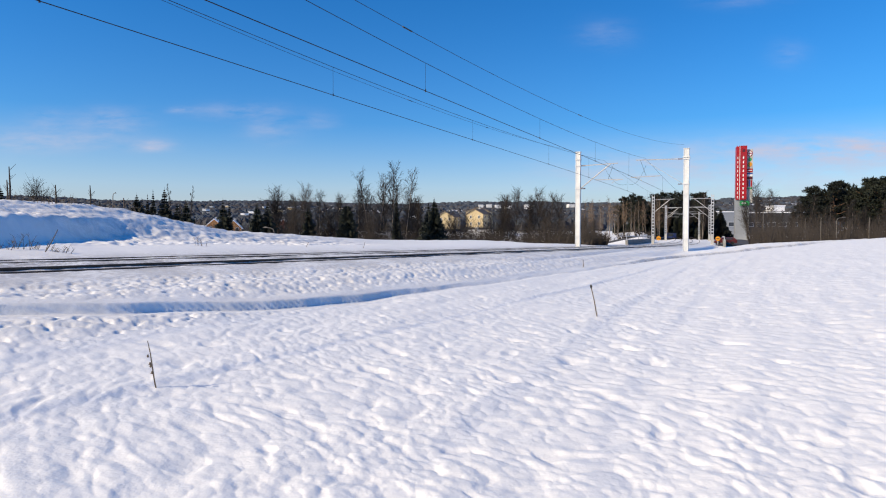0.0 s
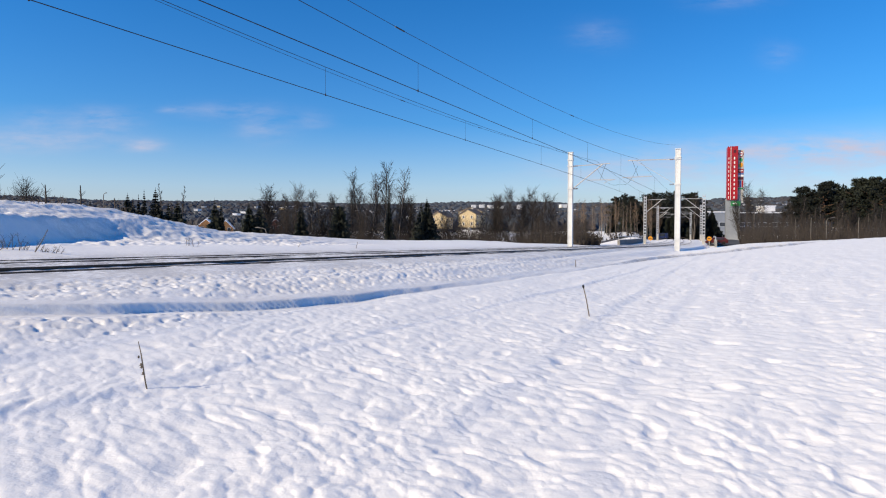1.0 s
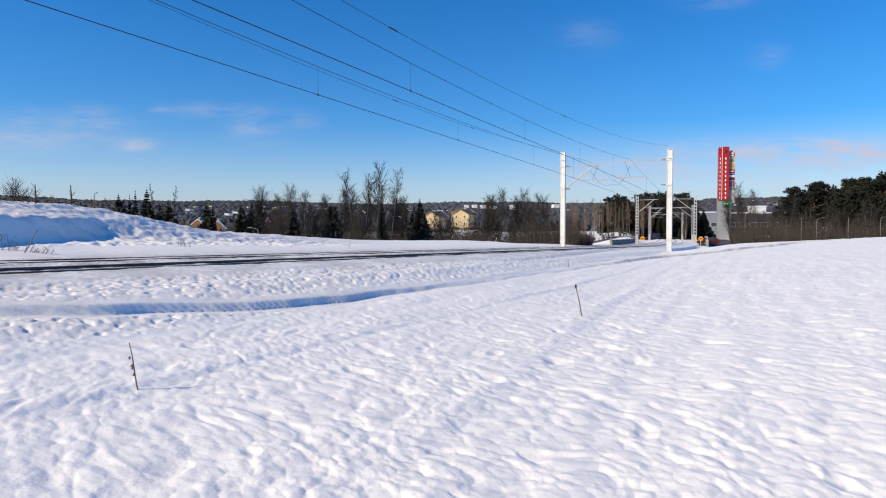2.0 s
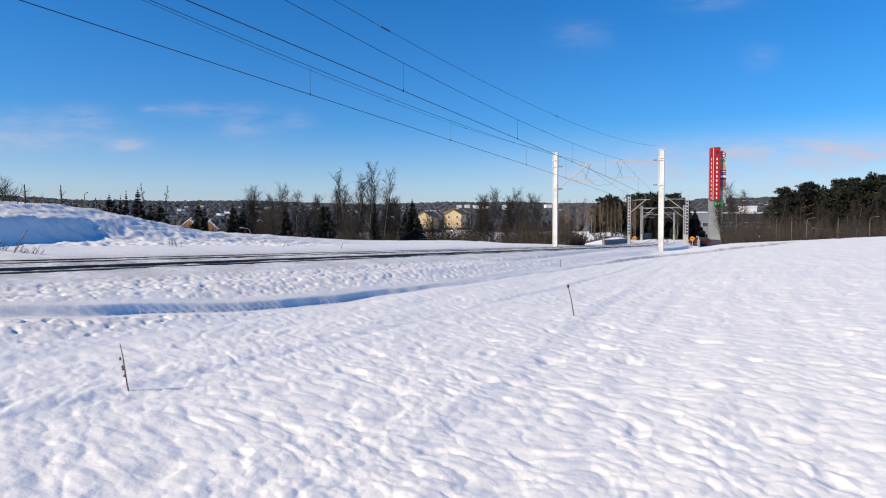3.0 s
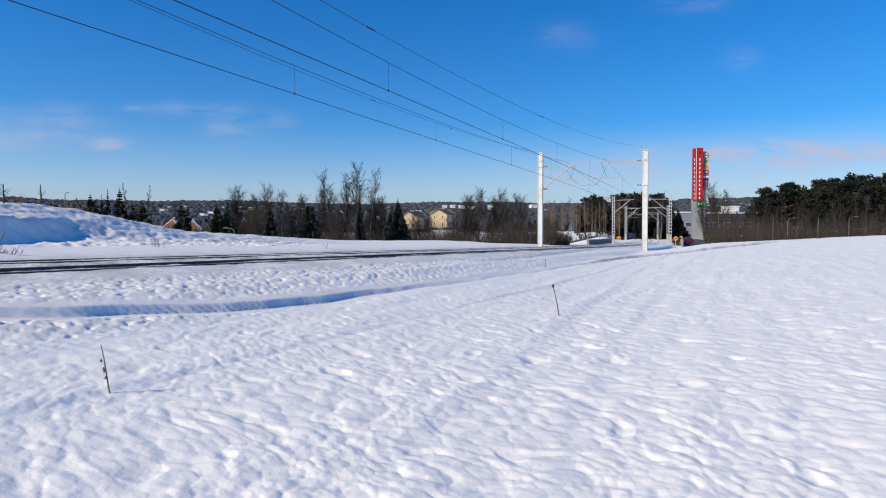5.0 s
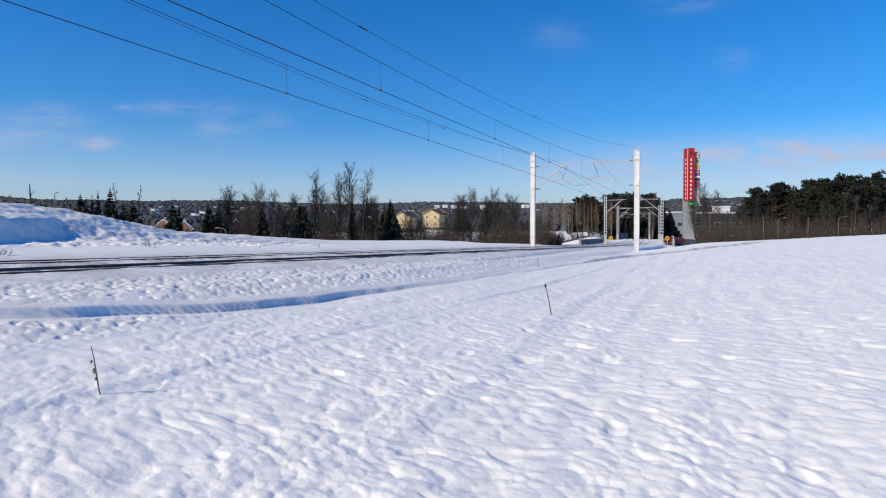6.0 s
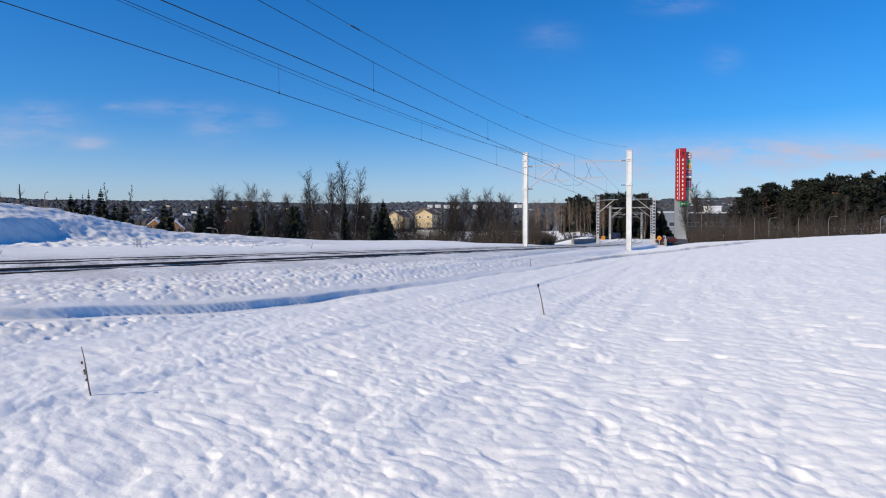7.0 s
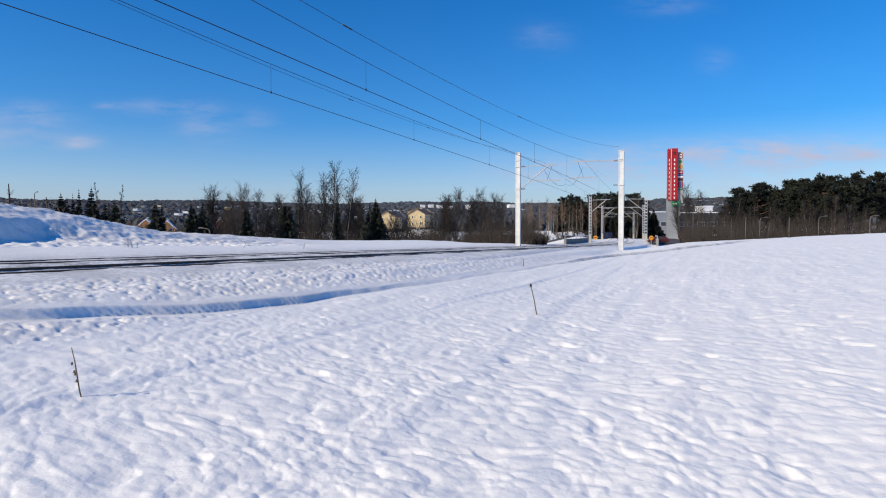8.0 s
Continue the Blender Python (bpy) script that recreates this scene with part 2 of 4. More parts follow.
def pillows(x, y, seed):
    """Squared distance to the nearest of scattered points: rounded hollows or domes with creases between."""
    xi, yi = np.floor(x), np.floor(y)
    best = np.full(np.shape(x), 9.0)
    for i in (-1, 0, 1):
        for j in (-1, 0, 1):
            h = np.sin((xi + i) * 127.1 + (yi + j) * 311.7 + seed * 17.3) * 43758.5453
            k = np.sin((xi + i) * 269.5 + (yi + j) * 183.3 + seed * 29.1) * 24634.6345
            dx = xi + i + (h - np.floor(h)) - x
            dy = yi + j + (k - np.floor(k)) - y
            best = np.minimum(best, dx * dx + dy * dy)
    return np.minimum(best, 1.2)


def form(x, y):
    """The large form of the land, without ruts and ripples."""
    s, n = to_line(x, y)
    r = np.hypot(x, y)
    top = rail_z(s) - 0.2
    field = 0.056 * x - 0.0265 * y - 0.45 * step(11, 4, n) * step(36, 52, s)
    bank = top - np.clip(n - 3.4, 0, 2.0) * 0.162 - np.maximum(n - 5.4, 0) * 0.06 - 0.25 * step(25, 50, s)
    right = smax(field, bank, 0.25)
    # the field ends on a brow and falls away behind it
    brow = np.maximum(np.maximum(r - 62.0, 0), 0.0)
    right = np.maximum(right - np.minimum(brow * 0.22, 30), -2.2 + 0.5 * grain(x / 30, y / 30, 3))
    right = np.where(n < 3.4, top, right * step(3.2, 4.4, n) + top * (1 - step(3.2, 4.4, n)))
    # the snow bank and the mound on the other side
    ridge = 0.45 + 0.50 * step(52, 30, s) + 1.40 * step(33, 20.5, s) - 0.05 * np.maximum(12 - s, 0)
    ridge = ridge * step(100, 75, s)
    m = -n
    shoulder = 0.32 * step(7.0, 13.0, m)
    cut = step(25, 18, s)
    foot = np.clip(12.4 + 0.6 * (s - 11.0), 10.5, 18.5)
    steep = 0.15 * step(9.0, 20.0, m) + 0.85 * (cut * (0.60 * step(foot, foot + 1.5, m) + 0.40 * step(foot + 1.5, 22.5, m)) + (1 - cut) * step(foot - 1.6, foot + 3.8, m))
    left = top + shoulder * step(100, 75, s) + np.maximum(ridge - 0.1, 0) * steep
    left = left - np.maximum(m - 23.5 + 10.5 * step(70, 100, s), 0) * 0.24
    left = np.maximum(left, -6.0 + 0.8 * grain(x / 40, y / 40, 5))
    z = np.where(n > 0, right, left)
    # beyond the bridge the land is level, with a wooded rise above a road terrace beside it
    u = x / np.maximum(y, 1.0)
    rise = (1.3 * step(157, 166, y) + 1.9 * step(179, 206, y)) * step(0.15, 0.20, u) * step(0.35, 0.305, u) * step(330, 260, y)
    far = step(250, 3000, r)
    return np.where(r > 150, z * (1 - step(170, 280, r)) + (-3.5) * step(170, 280, r), z) + rise + far * (100 + 34 * grain(x / 900, y / 900, 8) + 10 * grain(x / 240, y / 240, 9))


def rut(s):
    """Where the narrow furrow in the snow runs, metres to the right of the line."""
    s = np.asarray(s, float)
    swing = np.interp(s, (2, 4.1, 5.2, 7, 8.3, 11.2, 14, 20, 28, 34, 38, 42, 47.8, 51.4, 57, 62), (3.3, 3.95, 4.35, 4.75, 5.02, 5.25, 5.42, 5.44, 5.65, 5.85, 6.6, 8.4, 11.1, 12.9, 15.0, 18.6))
    return swing + 0.04 * np.sin(s * 0.9) + 0.03 * np.sin(s * 2.7)


def ground(x, y):
    """The snow as it lies: the land with its furrow, bed, ripples and dents."""
    x, y = np.asarray(x, float), np.asarray(y, float)
    z = form(x, y)
    s, n = to_line(x, y)
    r = np.hypot(x, y)
    near = step(140, 50, r)
    side = np.degrees(np.arctan2(x, y))
    crisp = near * step(0.25, 0.6, r) * np.maximum(step(-45.5, -42.0, side) * step(49.5, 46.0, side), step(15, 7, r))
    # track bed: a shallow tray between the rails, swept by the trains
    for c in (0.0, -SPACING):
        z = z + (0.188 * np.exp(-((n - c) / (1.95 if c else np.where(n > 0, 2.3, 1.95))) ** 4) - (0.07 if c == 0 else 0.01) * np.exp(-((n - c) / 0.72) ** 10)) + 0.012 * near * grain(s * 0.35, n * 2.2, 32) - (0.010 + 0.02 * (n < c) * (c == 0)) * np.exp(-((np.abs(n - c) - 0.82) / 0.15) ** 4)
        z = z + 0.022 * crisp * grain(x * 2.6, y * 2.6, 31) * np.exp(-((n - c) / 1.6) ** 4)
    z = z + 0.03 * step(11, 3, s) * np.exp(-((n - 5.0) / 0.9) ** 2) + 0.15 * step(28, 38, s) * step(58, 52, s) * np.exp(-((n - rut(s) + 0.25) / 0.18) ** 2)
    # furrow, deepest beside the near stretch
    d = n - rut(s)
    deep = 0.11 * step(28, 40, s) * step(68, 58, s)
    wide = 0.13 + 0.10 * step(26, 40, s) + 0.04 * grain(s * 1.3, s * 0, 41)
    z = z - deep * np.exp(-np.abs(d / wide) ** 6)
    # its side towards the rails stands steep, the other lies back
    z = z - (0.07 * step(15, 9, s) + 0.045) * step(36, 28, s) * step(-0.05, 0.05, d + 0.04 * grain(s * 2.1, s * 0, 42)) * np.exp(-(np.maximum(d, 0) / (0.22 + 0.25 * step(15, 9, s))) ** 2)
    # shallow trodden line along the foot of the bank
    z = z - 0.10 * np.exp(-((n - 3.2 + 0.06 * (s - 24)) / 0.3) ** 2) * step(20, 26, s) * step(60, 50, s)
    # wind-packed waves and sun cups
    a, b = 0.48 * x - 0.88 * y, 0.88 * x + 0.48 * y
    w = a + 0.45 * grain(x * 0.5, y * 0.5, 11) + 0.05 * grain(x * 2.7, y * 2.7, 43)
    v = b + 0.45 * grain(x * 0.5, y * 0.5, 12) + 0.05 * grain(x * 2.7, y * 2.7, 44)
    v = v + 0.04 * grain(w * 2.0, v * 3.0, 14)
    billow = grain(w * 2.0, v * 3.0, 14)
    fine = grain(w * 4.6, (v + 0.05 * grain(w * 4.6, v * 6.4, 15)) * 6.4, 15)
    dome = pillows(w * 3.0, v * 3.9 + 0.5 * billow, 51)
    small = pillows(w * 6.8, v * 8.8 + 0.6 * fine, 52)
    cups = 0.006 * grain(w * 0.6, v * 1.0, 13) + 0.006 * billow + 0.008 * fine - 0.019 * dome - 0.015 * small + 0.007 * grain(w * 7.0, v * 9.5, 45) + 0.004 * grain(w * 13, v * 17, 16)
    pits = np.maximum(grain(w * 2.3, v * 2.7, 17) - 0.30, 0)
    rough = step(5.2, 6.6, n) * 1.0 + 0.35 * step(6.6, 5.2, n) * step(1.6, 2.6, n) + 0.5 * step(-5.4, -7.0, n)
    rough = rough * (0.72 + 0.28 * step(6, 11, n)) * (1 - np.exp(-(d / 0.55) ** 4) * step(24, 14, s))
    z = z + crisp * rough * (cups - 0.12 * pits) + near * 0.02 * grain(x * 0.55, y * 0.55, 48) + 0.05 * step(400, 60, r) * grain(x * 0.16, y * 0.16, 18) * step(3.4, 9, np.abs(n + 2))
    # trampled patch between the bank and the rails
    z = z + crisp * (1 - np.exp(-(d / 0.5) ** 4)) * step(1.8, 2.6, n) * step(6.2, 5.2, n) * (0.03 * grain(x * 3.6, y * 3.6, 19) - 0.10 * np.maximum(grain(x * 7.5, y * 7.5, 20) - 0.12, 0) + 0.012 * grain(x * 12, y * 12, 25))
    # slide marks and drifts on the mound's face
    face = step(-12.5, -14.0, n) * step(-26, -20, n) * step(40, 30, s) * crisp * (0.25 + 0.75 * step(-20.5, -17.5, n))
    z = z + face * (0.12 * grain(s * 0.5, n * 1.6, 21) + 0.07 * grain(s * 1.9, n * 1.2, 22) + 0.085 * grain(x * 2.6, y * 2.6, 23) + 0.11 * grain((s - 0.6 * n) * 2.6, n * 0.3, 26) * step(14, 17, s))
    # crusted, wind-torn snow above and beside the smooth slide
    torn = step(-12.5, -14.0, n) * step(-27, -22, n) * step(48, 36, s) * crisp * np.maximum(step(14.5, 17.5, s), step(-15.5, -17.5, n))
    z = z + torn * (0.13 * grain((s + 0.5 * n) * 0.7, n * 2.0, 27) + 0.06 * grain((s + 0.4 * n) * 2.2, n * 3.6, 28) + 0.03 * grain(s * 5.0, n * 5.0, 29))
    return z


def ground_at(x, y):
    here = (np.array([x], float), np.array([y], float))
    return float((form if x * x + y * y > 22500 else ground)(*here)[0])


def build_ground():
    inner = np.radians(np.arange(-46.0, 50.0, 0.12))
    outer = np.radians(np.arange(50.0, 314.0, 1.2))
    ang = np.concatenate([inner, outer])
    rad = np.concatenate([np.geomspace(0.1, 1.98, 56), np.linspace(2.0 ** -0.4, 27.0 ** -0.4, 480) ** -2.5, np.linspace(27.2, 62.0, 210), np.geomspace(63.2, 4700, 100)])
    aa, rr = np.meshgrid(ang, rad)
    x, y = rr * np.sin(aa), rr * np.cos(aa)
    z = ground(x, y)
    nr, na = z.shape
    co = np.concatenate([np.stack([x, y, z], -1).reshape(-1, 3), [[0, 0, ground_at(0, 0)]]])
    i = np.arange(nr - 1)[:, None] * na
    j = np.arange(na)[None, :]
    k = (j + 1) % na
    quads = np.stack([i + j, i + k, i + na + k, i + na + j], -1).reshape(-1, 4)[:, ::-1]
    hub = np.stack([np.full(na, nr * na), (np.arange(na) + 1) % na, np.arange(na)], -1)
    me = bpy.data.meshes.new("ground")
    me.vertices.add(len(co))
    me.vertices.foreach_set("co", co.ravel())
    loops = np.concatenate([quads.ravel(), hub.ravel()])
    me.loops.add(len(loops))
    me.loops.foreach_set("vertex_index", loops.astype(np.int32))
    count = len(quads) + len(hub)
    me.polygons.add(count)
    start = np.concatenate([np.arange(len(quads)) * 4, len(quads) * 4 + np.arange(len(hub)) * 3])
    me.polygons.foreach_set("loop_start", start.astype(np.int32))
    me.polygons.foreach_set("use_smooth", np.ones(count, bool))
    me.update(calc_edges=True)
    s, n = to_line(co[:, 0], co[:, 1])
    # darker snow: the dirty bed, the far furrow, the trampled strip, the mound's crest
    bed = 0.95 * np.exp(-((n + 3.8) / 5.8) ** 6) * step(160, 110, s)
    furrow_tone = 0.85 * np.exp(-((n - rut(s)) / 0.24) ** 2) * step(24, 34, s) * step(70, 60, s)
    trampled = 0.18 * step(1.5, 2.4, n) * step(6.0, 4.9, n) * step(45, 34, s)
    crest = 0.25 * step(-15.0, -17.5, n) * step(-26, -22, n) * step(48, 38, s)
    me.attributes.new("grit_tone", "FLOAT", "POINT").data.foreach_set("value", np.clip(bed + trampled + furrow_tone + crest, 0, 1).astype(np.float32))
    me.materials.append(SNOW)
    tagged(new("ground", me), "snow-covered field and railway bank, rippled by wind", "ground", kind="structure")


build_ground()


def on_line(s, n, lift=0.0):
    x, y = along(s, n)
    return Vector((float(x), float(y), float(rail_z(s)) + lift))


def facing(s):
    """Heading of the line at s, as a turn about z."""
    a, b = on_line(s - 1, 0), on_line(s + 1, 0)
    return math.degrees(math.atan2(-(b.x - a.x), b.y - a.y))


def set_down(u, d, turn=0.0, size=1.0, sink=0.0):
    """A pose on the snow at bearing u (metres sideways for each ahead) and distance d ahead."""
    return pose(u * d, d, ground_at(u * d, d) - sink, 0, 0, turn) @ Matrix.Scale(size, 4)


# ---- railway ----
LINE = [-30, -15, -5] + list(range(0, 60, 3)) + list(range(60, 300, 8))


def build_track(c, label):
    track = thing("railway_track", label, "railway track", pose(*on_line(0, c)), "railway tracks")
    base = on_line(0, c)
    for side in (-0.797, 0.797):
        rail = Form()
        for profile in ((-0.036, 0.036, -0.04, 0.0), (-0.012, 0.012, -0.13, -0.04), (-0.07, 0.07, -0.155, -0.13)):
            a, b, lo, hi = profile
            i = len(rail.v)
            for s in LINE:
                for n, z in ((a, lo), (b, lo), (b, hi), (a, hi)):
                    rail.v.append(tuple(on_line(s, c + side + n, z) - base))
            for k in range(len(LINE) - 1):
                for j in range(4):
                    q = (j + 1) % 4
                    rail.f.append((i + 4 * k + j, i + 4 * k + q, i + 4 * k + 4 + q, i + 4 * k + 4 + j))
            rail.f += [(i + 3, i + 2, i + 1, i), tuple(i + 4 * (len(LINE) - 1) + j for j in range(4))]
        part("rail", rail, RAIL, track)
    rnd = random.Random(5 + int(c))
    bed = Form()
    # bare ballast where passing trains have blown the snow off the rail's foot
    for side in (-0.797, 0.797):
        for k in range(420):
            s = -4 + 0.3 * k + rnd.uniform(-0.1, 0.1)
            if rnd.random() < (0.35 if c == 0 and side < 0 else 0.8):
                continue
            p = on_line(s, c + side + rnd.choice((-1, 1)) * rnd.uniform(0.06, 0.16), -0.19) - base
            w, l, h = rnd.uniform(0.04, 0.10), rnd.uniform(0.12, 0.34), rnd.uniform(0.02, 0.06)
            bed.tube([p, p + Vector((0, 0, h * 0.6 + 0.02)), p + Vector((rnd.uniform(-.02, .02), 0, h + 0.03))], [w, w * 0.9, w * 0.35], 5)
    tagged(part("ballast", bed, BALLAST, track, "grey ballast lumps showing through snow"), kind="stuff")
    return track


build_track(0.0, "snow-dusted railway track with rusty steel rails")
build_track(-SPACING, "railway track with rusty rails beside the snow bank")

CONTACT, MESSENGER = 6.4, 8.7


def build_mast(s, n, height, solid):
    """A catenary mast with its bracket; solid: a white box column, else a lattice post."""
    inward = 1 if n < 0 else -1
    x, y = along(s, n)
    z = min(ground_at(float(x), float(y)), float(rail_z(s)) - 0.2) - 0.1
    rise = float(rail_z(s)) - z
    label = "white-painted railway mast with a tubular catenary bracket" if solid else "grey lattice railway mast with a catenary bracket"
    mast = thing("catenary_mast", label, "railway mast", pose(float(x), float(y), z, 0, 0, facing(s)), "masts along the railway")
    if solid:
        col = Form()
        w = 0.24
        for a, b in ((-w, -w + 0.05), (w - 0.05, w)):
            col.box(a, b, -0.2, 0.2, 0, height)
        col.box(-w + 0.05, w - 0.05, -0.17, 0.17, 0, height - 0.02)
        part("column", col, MAST, mast)
        part("cap", Form().box(-w - 0.03, w + 0.03, -0.23, 0.23, height, height + 0.06), MAST, mast)
        part("base_plate", Form().box(-0.34, 0.34, -0.32, 0.32, 0.05, 0.16), GALV, mast)
        for h in (rise + 5.95, rise + 8.3, height - 0.75):
            part("clamp", Form().box(-w - 0.05, w + 0.05, -0.25, 0.25, h - 0.05, h + 0.05), MAST, mast)
    else:
        w = 0.20
        for a in (-w, w):
            for b in (-0.2, 0.2):
                part("corner_angle", Form().box(a - 0.045, a + 0.045, b - 0.045, b + 0.045, 0, height), GALV, mast)
        plate = Form().box(-w, w, -0.27, -0.255, 0, 0.20).mesh("batten_plate", GALV)
        for k in range(13):
            part("batten_plate", plate, GALV, mast, at=pose(0, 0, 1.75 + 0.6 * k))
            part("batten_plate", plate, GALV, mast, at=pose(0, 0.525, 1.75 + 0.6 * k))
        part("foot", Form().box(-w - 0.06, w + 0.06, -0.27, 0.27, 0, 1.7), CONCRETE, mast)
    reach = abs(n - (0 if n > 0 else -SPACING)) + (0.95 if solid and n < 0 else 0.25)
    top, low = rise + 8.3, rise + 5.95
    wx = 0.24 * inward
    tip = Vector((inward * reach, 0, top + 0.1))
    part("top_tube", Form().tube([(wx, 0, top), tip + Vector((inward * 0.4, 0, 0))], 0.05), GALV, mast)
    part("strut", Form().tube([(wx, 0, low), tip - Vector((inward * 0.35, 0, 0.05))], 0.02 if solid and n > 0 else 0.06), GALV, mast)
    for h in (top, low):
        ins = Form()
        for k in range(6):
            ins.tube([(wx + inward * (0.12 + 0.07 * k), 0, h - 0.0), (wx + inward * (0.15 + 0.07 * k), 0, h + 0.0)], 0.065, 8)
        part("insulator", ins, INSULATOR, mast)
    arm = rise + CONTACT + 0.35
    part("registration_tube", Form().tube([(inward * (reach - 1.9), 0, arm + 0.05), (inward * (reach + 0.9), 0, arm)], 0.04), GALV, mast)
    part("steady_arm", Form().tube([(inward * (reach + 0.7), 0, arm), (inward * (reach + 0.1), 0, arm - 0.12), (inward * (reach - 0.2), 0, rise + CONTACT)], 0.025), GALV, mast)
    part("hanger", Form().tube([tip, (inward * (reach - 0.6), 0, arm)], 0.018, 4), WIRE, mast)
    return mast


MASTS = [-10.0, 64.0, 126.0, 172.0, 222.0]
build_mast(64.0, -6.8, 10.0, True)
build_mast(62.5, 3.95, 9.75, True)
for s in MASTS[2:]:
    build_mast(s, -7.3, 9.4, False)
    build_mast(s, 3.3, 9.4, False)


def span(s, a, b, hi, sag):
    k = (s - a) / (b - a)
    return hi - 4 * sag * k * (1 - k)


def build_wires(c, label, drops, CONTACT, sag):
    line = thing("overhead_line", label, "overhead wire", pose(*on_line(0, c)), "wires over the tracks")
    base = on_line(0, c)
    contact, carrier = [], []
    for a, b in zip(MASTS[:-1], MASTS[1:]):
        for k in range(24):
            s = a + (b - a) * k / 24
            contact.append(on_line(s, c, CONTACT) - base)
            carrier.append(on_line(s, c, span(s, a, b, MESSENGER, sag)) - base)
    part("contact_wire", Form().tube(contact, 0.014, 5), WIRE, line)
    part("messenger_wire", Form().tube(carrier, 0.011, 5), WIRE, line)
    for s in drops:
        a = max(m for m in MASTS if m <= s)
        b = min(m for m in MASTS if m > s)
        part("dropper", Form().tube([on_line(s, c, CONTACT) - base, on_line(s, c, span(s, a, b, MESSENGER, sag)) - base], 0.007, 4), WIRE, line)
        part("clip", Form().tube([on_line(s, c, CONTACT - 0.04) - base, on_line(s, c, CONTACT + 0.06) - base], 0.025, 5), WIRE, line)
    # slack jumper at the masts
    loop = []
    for k in range(11):
        q = k / 10
        loop.append(on_line(64 + 1.5 * q, c + (2.0 * q if c < 0 else -2.0 * q), 8.0 - 1.6 * q * (2 - q) - 0.3 * math.sin(math.pi * q)) - base)
    part("jumper", Form().tube(loop, 0.012, 5), WIRE, line)
    return line


build_wires(0.0, "dark contact and messenger wires with droppers over the track", (10.0, 21.0, 33.6, 45.0, 56.0, 75.0, 90.0, 105.0), 6.32, 1.35)
build_wires(-SPACING, "dark contact and messenger wires over the further track", (9.0, 20.5, 33.4, 46.7, 58.0, 76.0, 91.0, 106.0), 6.48, 1.12)


def build_feeder(n0, drift, low, at, curve, splices, label):
    """A slack return wire, lowest at one place and rising to the mast heads."""
    base = on_line(0, n0)

    def spot(s):
        return on_line(s, n0 + drift * (s - 16), low + curve * (s - at) ** 2) - base
    wire = thing("return_wire", label, "overhead wire", pose(*base), "wires over the tracks")
    part("strand", Form().tube([spot(-16 + 3.27 * k) for k in range(25)], 0.008, 5), WIRE, wire)
    for s in splices:
        part("splice", Form().tube([spot(s - 0.25), spot(s + 0.25)], 0.022, 6), WIRE, wire)


build_feeder(2.0, 0.037, 7.0, 22.0, 0.0016, (16.5, 32.5), "thin return wire clamped to the mast head")
build_feeder(-6.0, -0.010, 8.25, 28.0, 0.0011, (29.7, 40.0), "thin return wire clamped to the far mast head")


def build_bridge():
    bridge = thing("railway_bridge", "grey concrete railway bridge with snow on the parapets", "bridge", kind="structure")
    for n, a, b in ((-9.4, 106, 150), (5.4, 118, 150)):
        cells = 6
        for k in range(cells):
            s0, s1 = a + (b - a) * k / cells, a + (b - a) * (k + 1) / cells - 0.08
            f = Form()
            i = len(f.v)
            for s in (s0, s1):
                for dn, z in ((-0.2, -2.2), (0.2, -2.2), (0.2, 0.7), (-0.2, 0.7)):
                    f.v.append(tuple(on_line(s, n + dn, z)))
            f.f += [(3, 2, 1, 0), (4, 5, 6, 7)] + [(j, (j + 1) % 4, 4 + (j + 1) % 4, 4 + j) for j in range(4)]
            part("panel", f, OLD_CONCRETE, bridge)
        for k in range(cells + 1):
            s = a + (b - a) * k / cells
            p = on_line(s, n, 0.5)
            part("rail_post", Form().tube([p, p + Vector((0, 0, 0.75))], 0.05), GALV, bridge)
        part("handrail", Form().tube([on_line(a + (b - a) * k / 8, n, 1.25) for k in range(9)], 0.05), GALV, bridge)


build_bridge()


def build_marker(s, n):
    p = on_line(s, n, 0)
    g = ground_at(p.x, p.y)
    sign = thing("track_sign", "round orange track-side sign on a short grey post", "sign", pose(p.x, p.y, g - 0.1, 0, 0, facing(s)), "orange signs by the bridge")
    h = p.z + 1.0 - g
    part("post", Form().tube([(0, 0, 0), (0, 0, h)], 0.05), GALV, sign)
    part("disc", Form().tube([(0, -0.06, h), (0, -0.02, h)], 0.40, 20), YELLOW, sign)
    part("symbol", Form().box(-0.25, 0.25, -0.075, -0.062, h - 0.06, h + 0.06), RUBBER, sign)


build_marker(122.0, -5.9)
build_marker(122.0, 4.3)


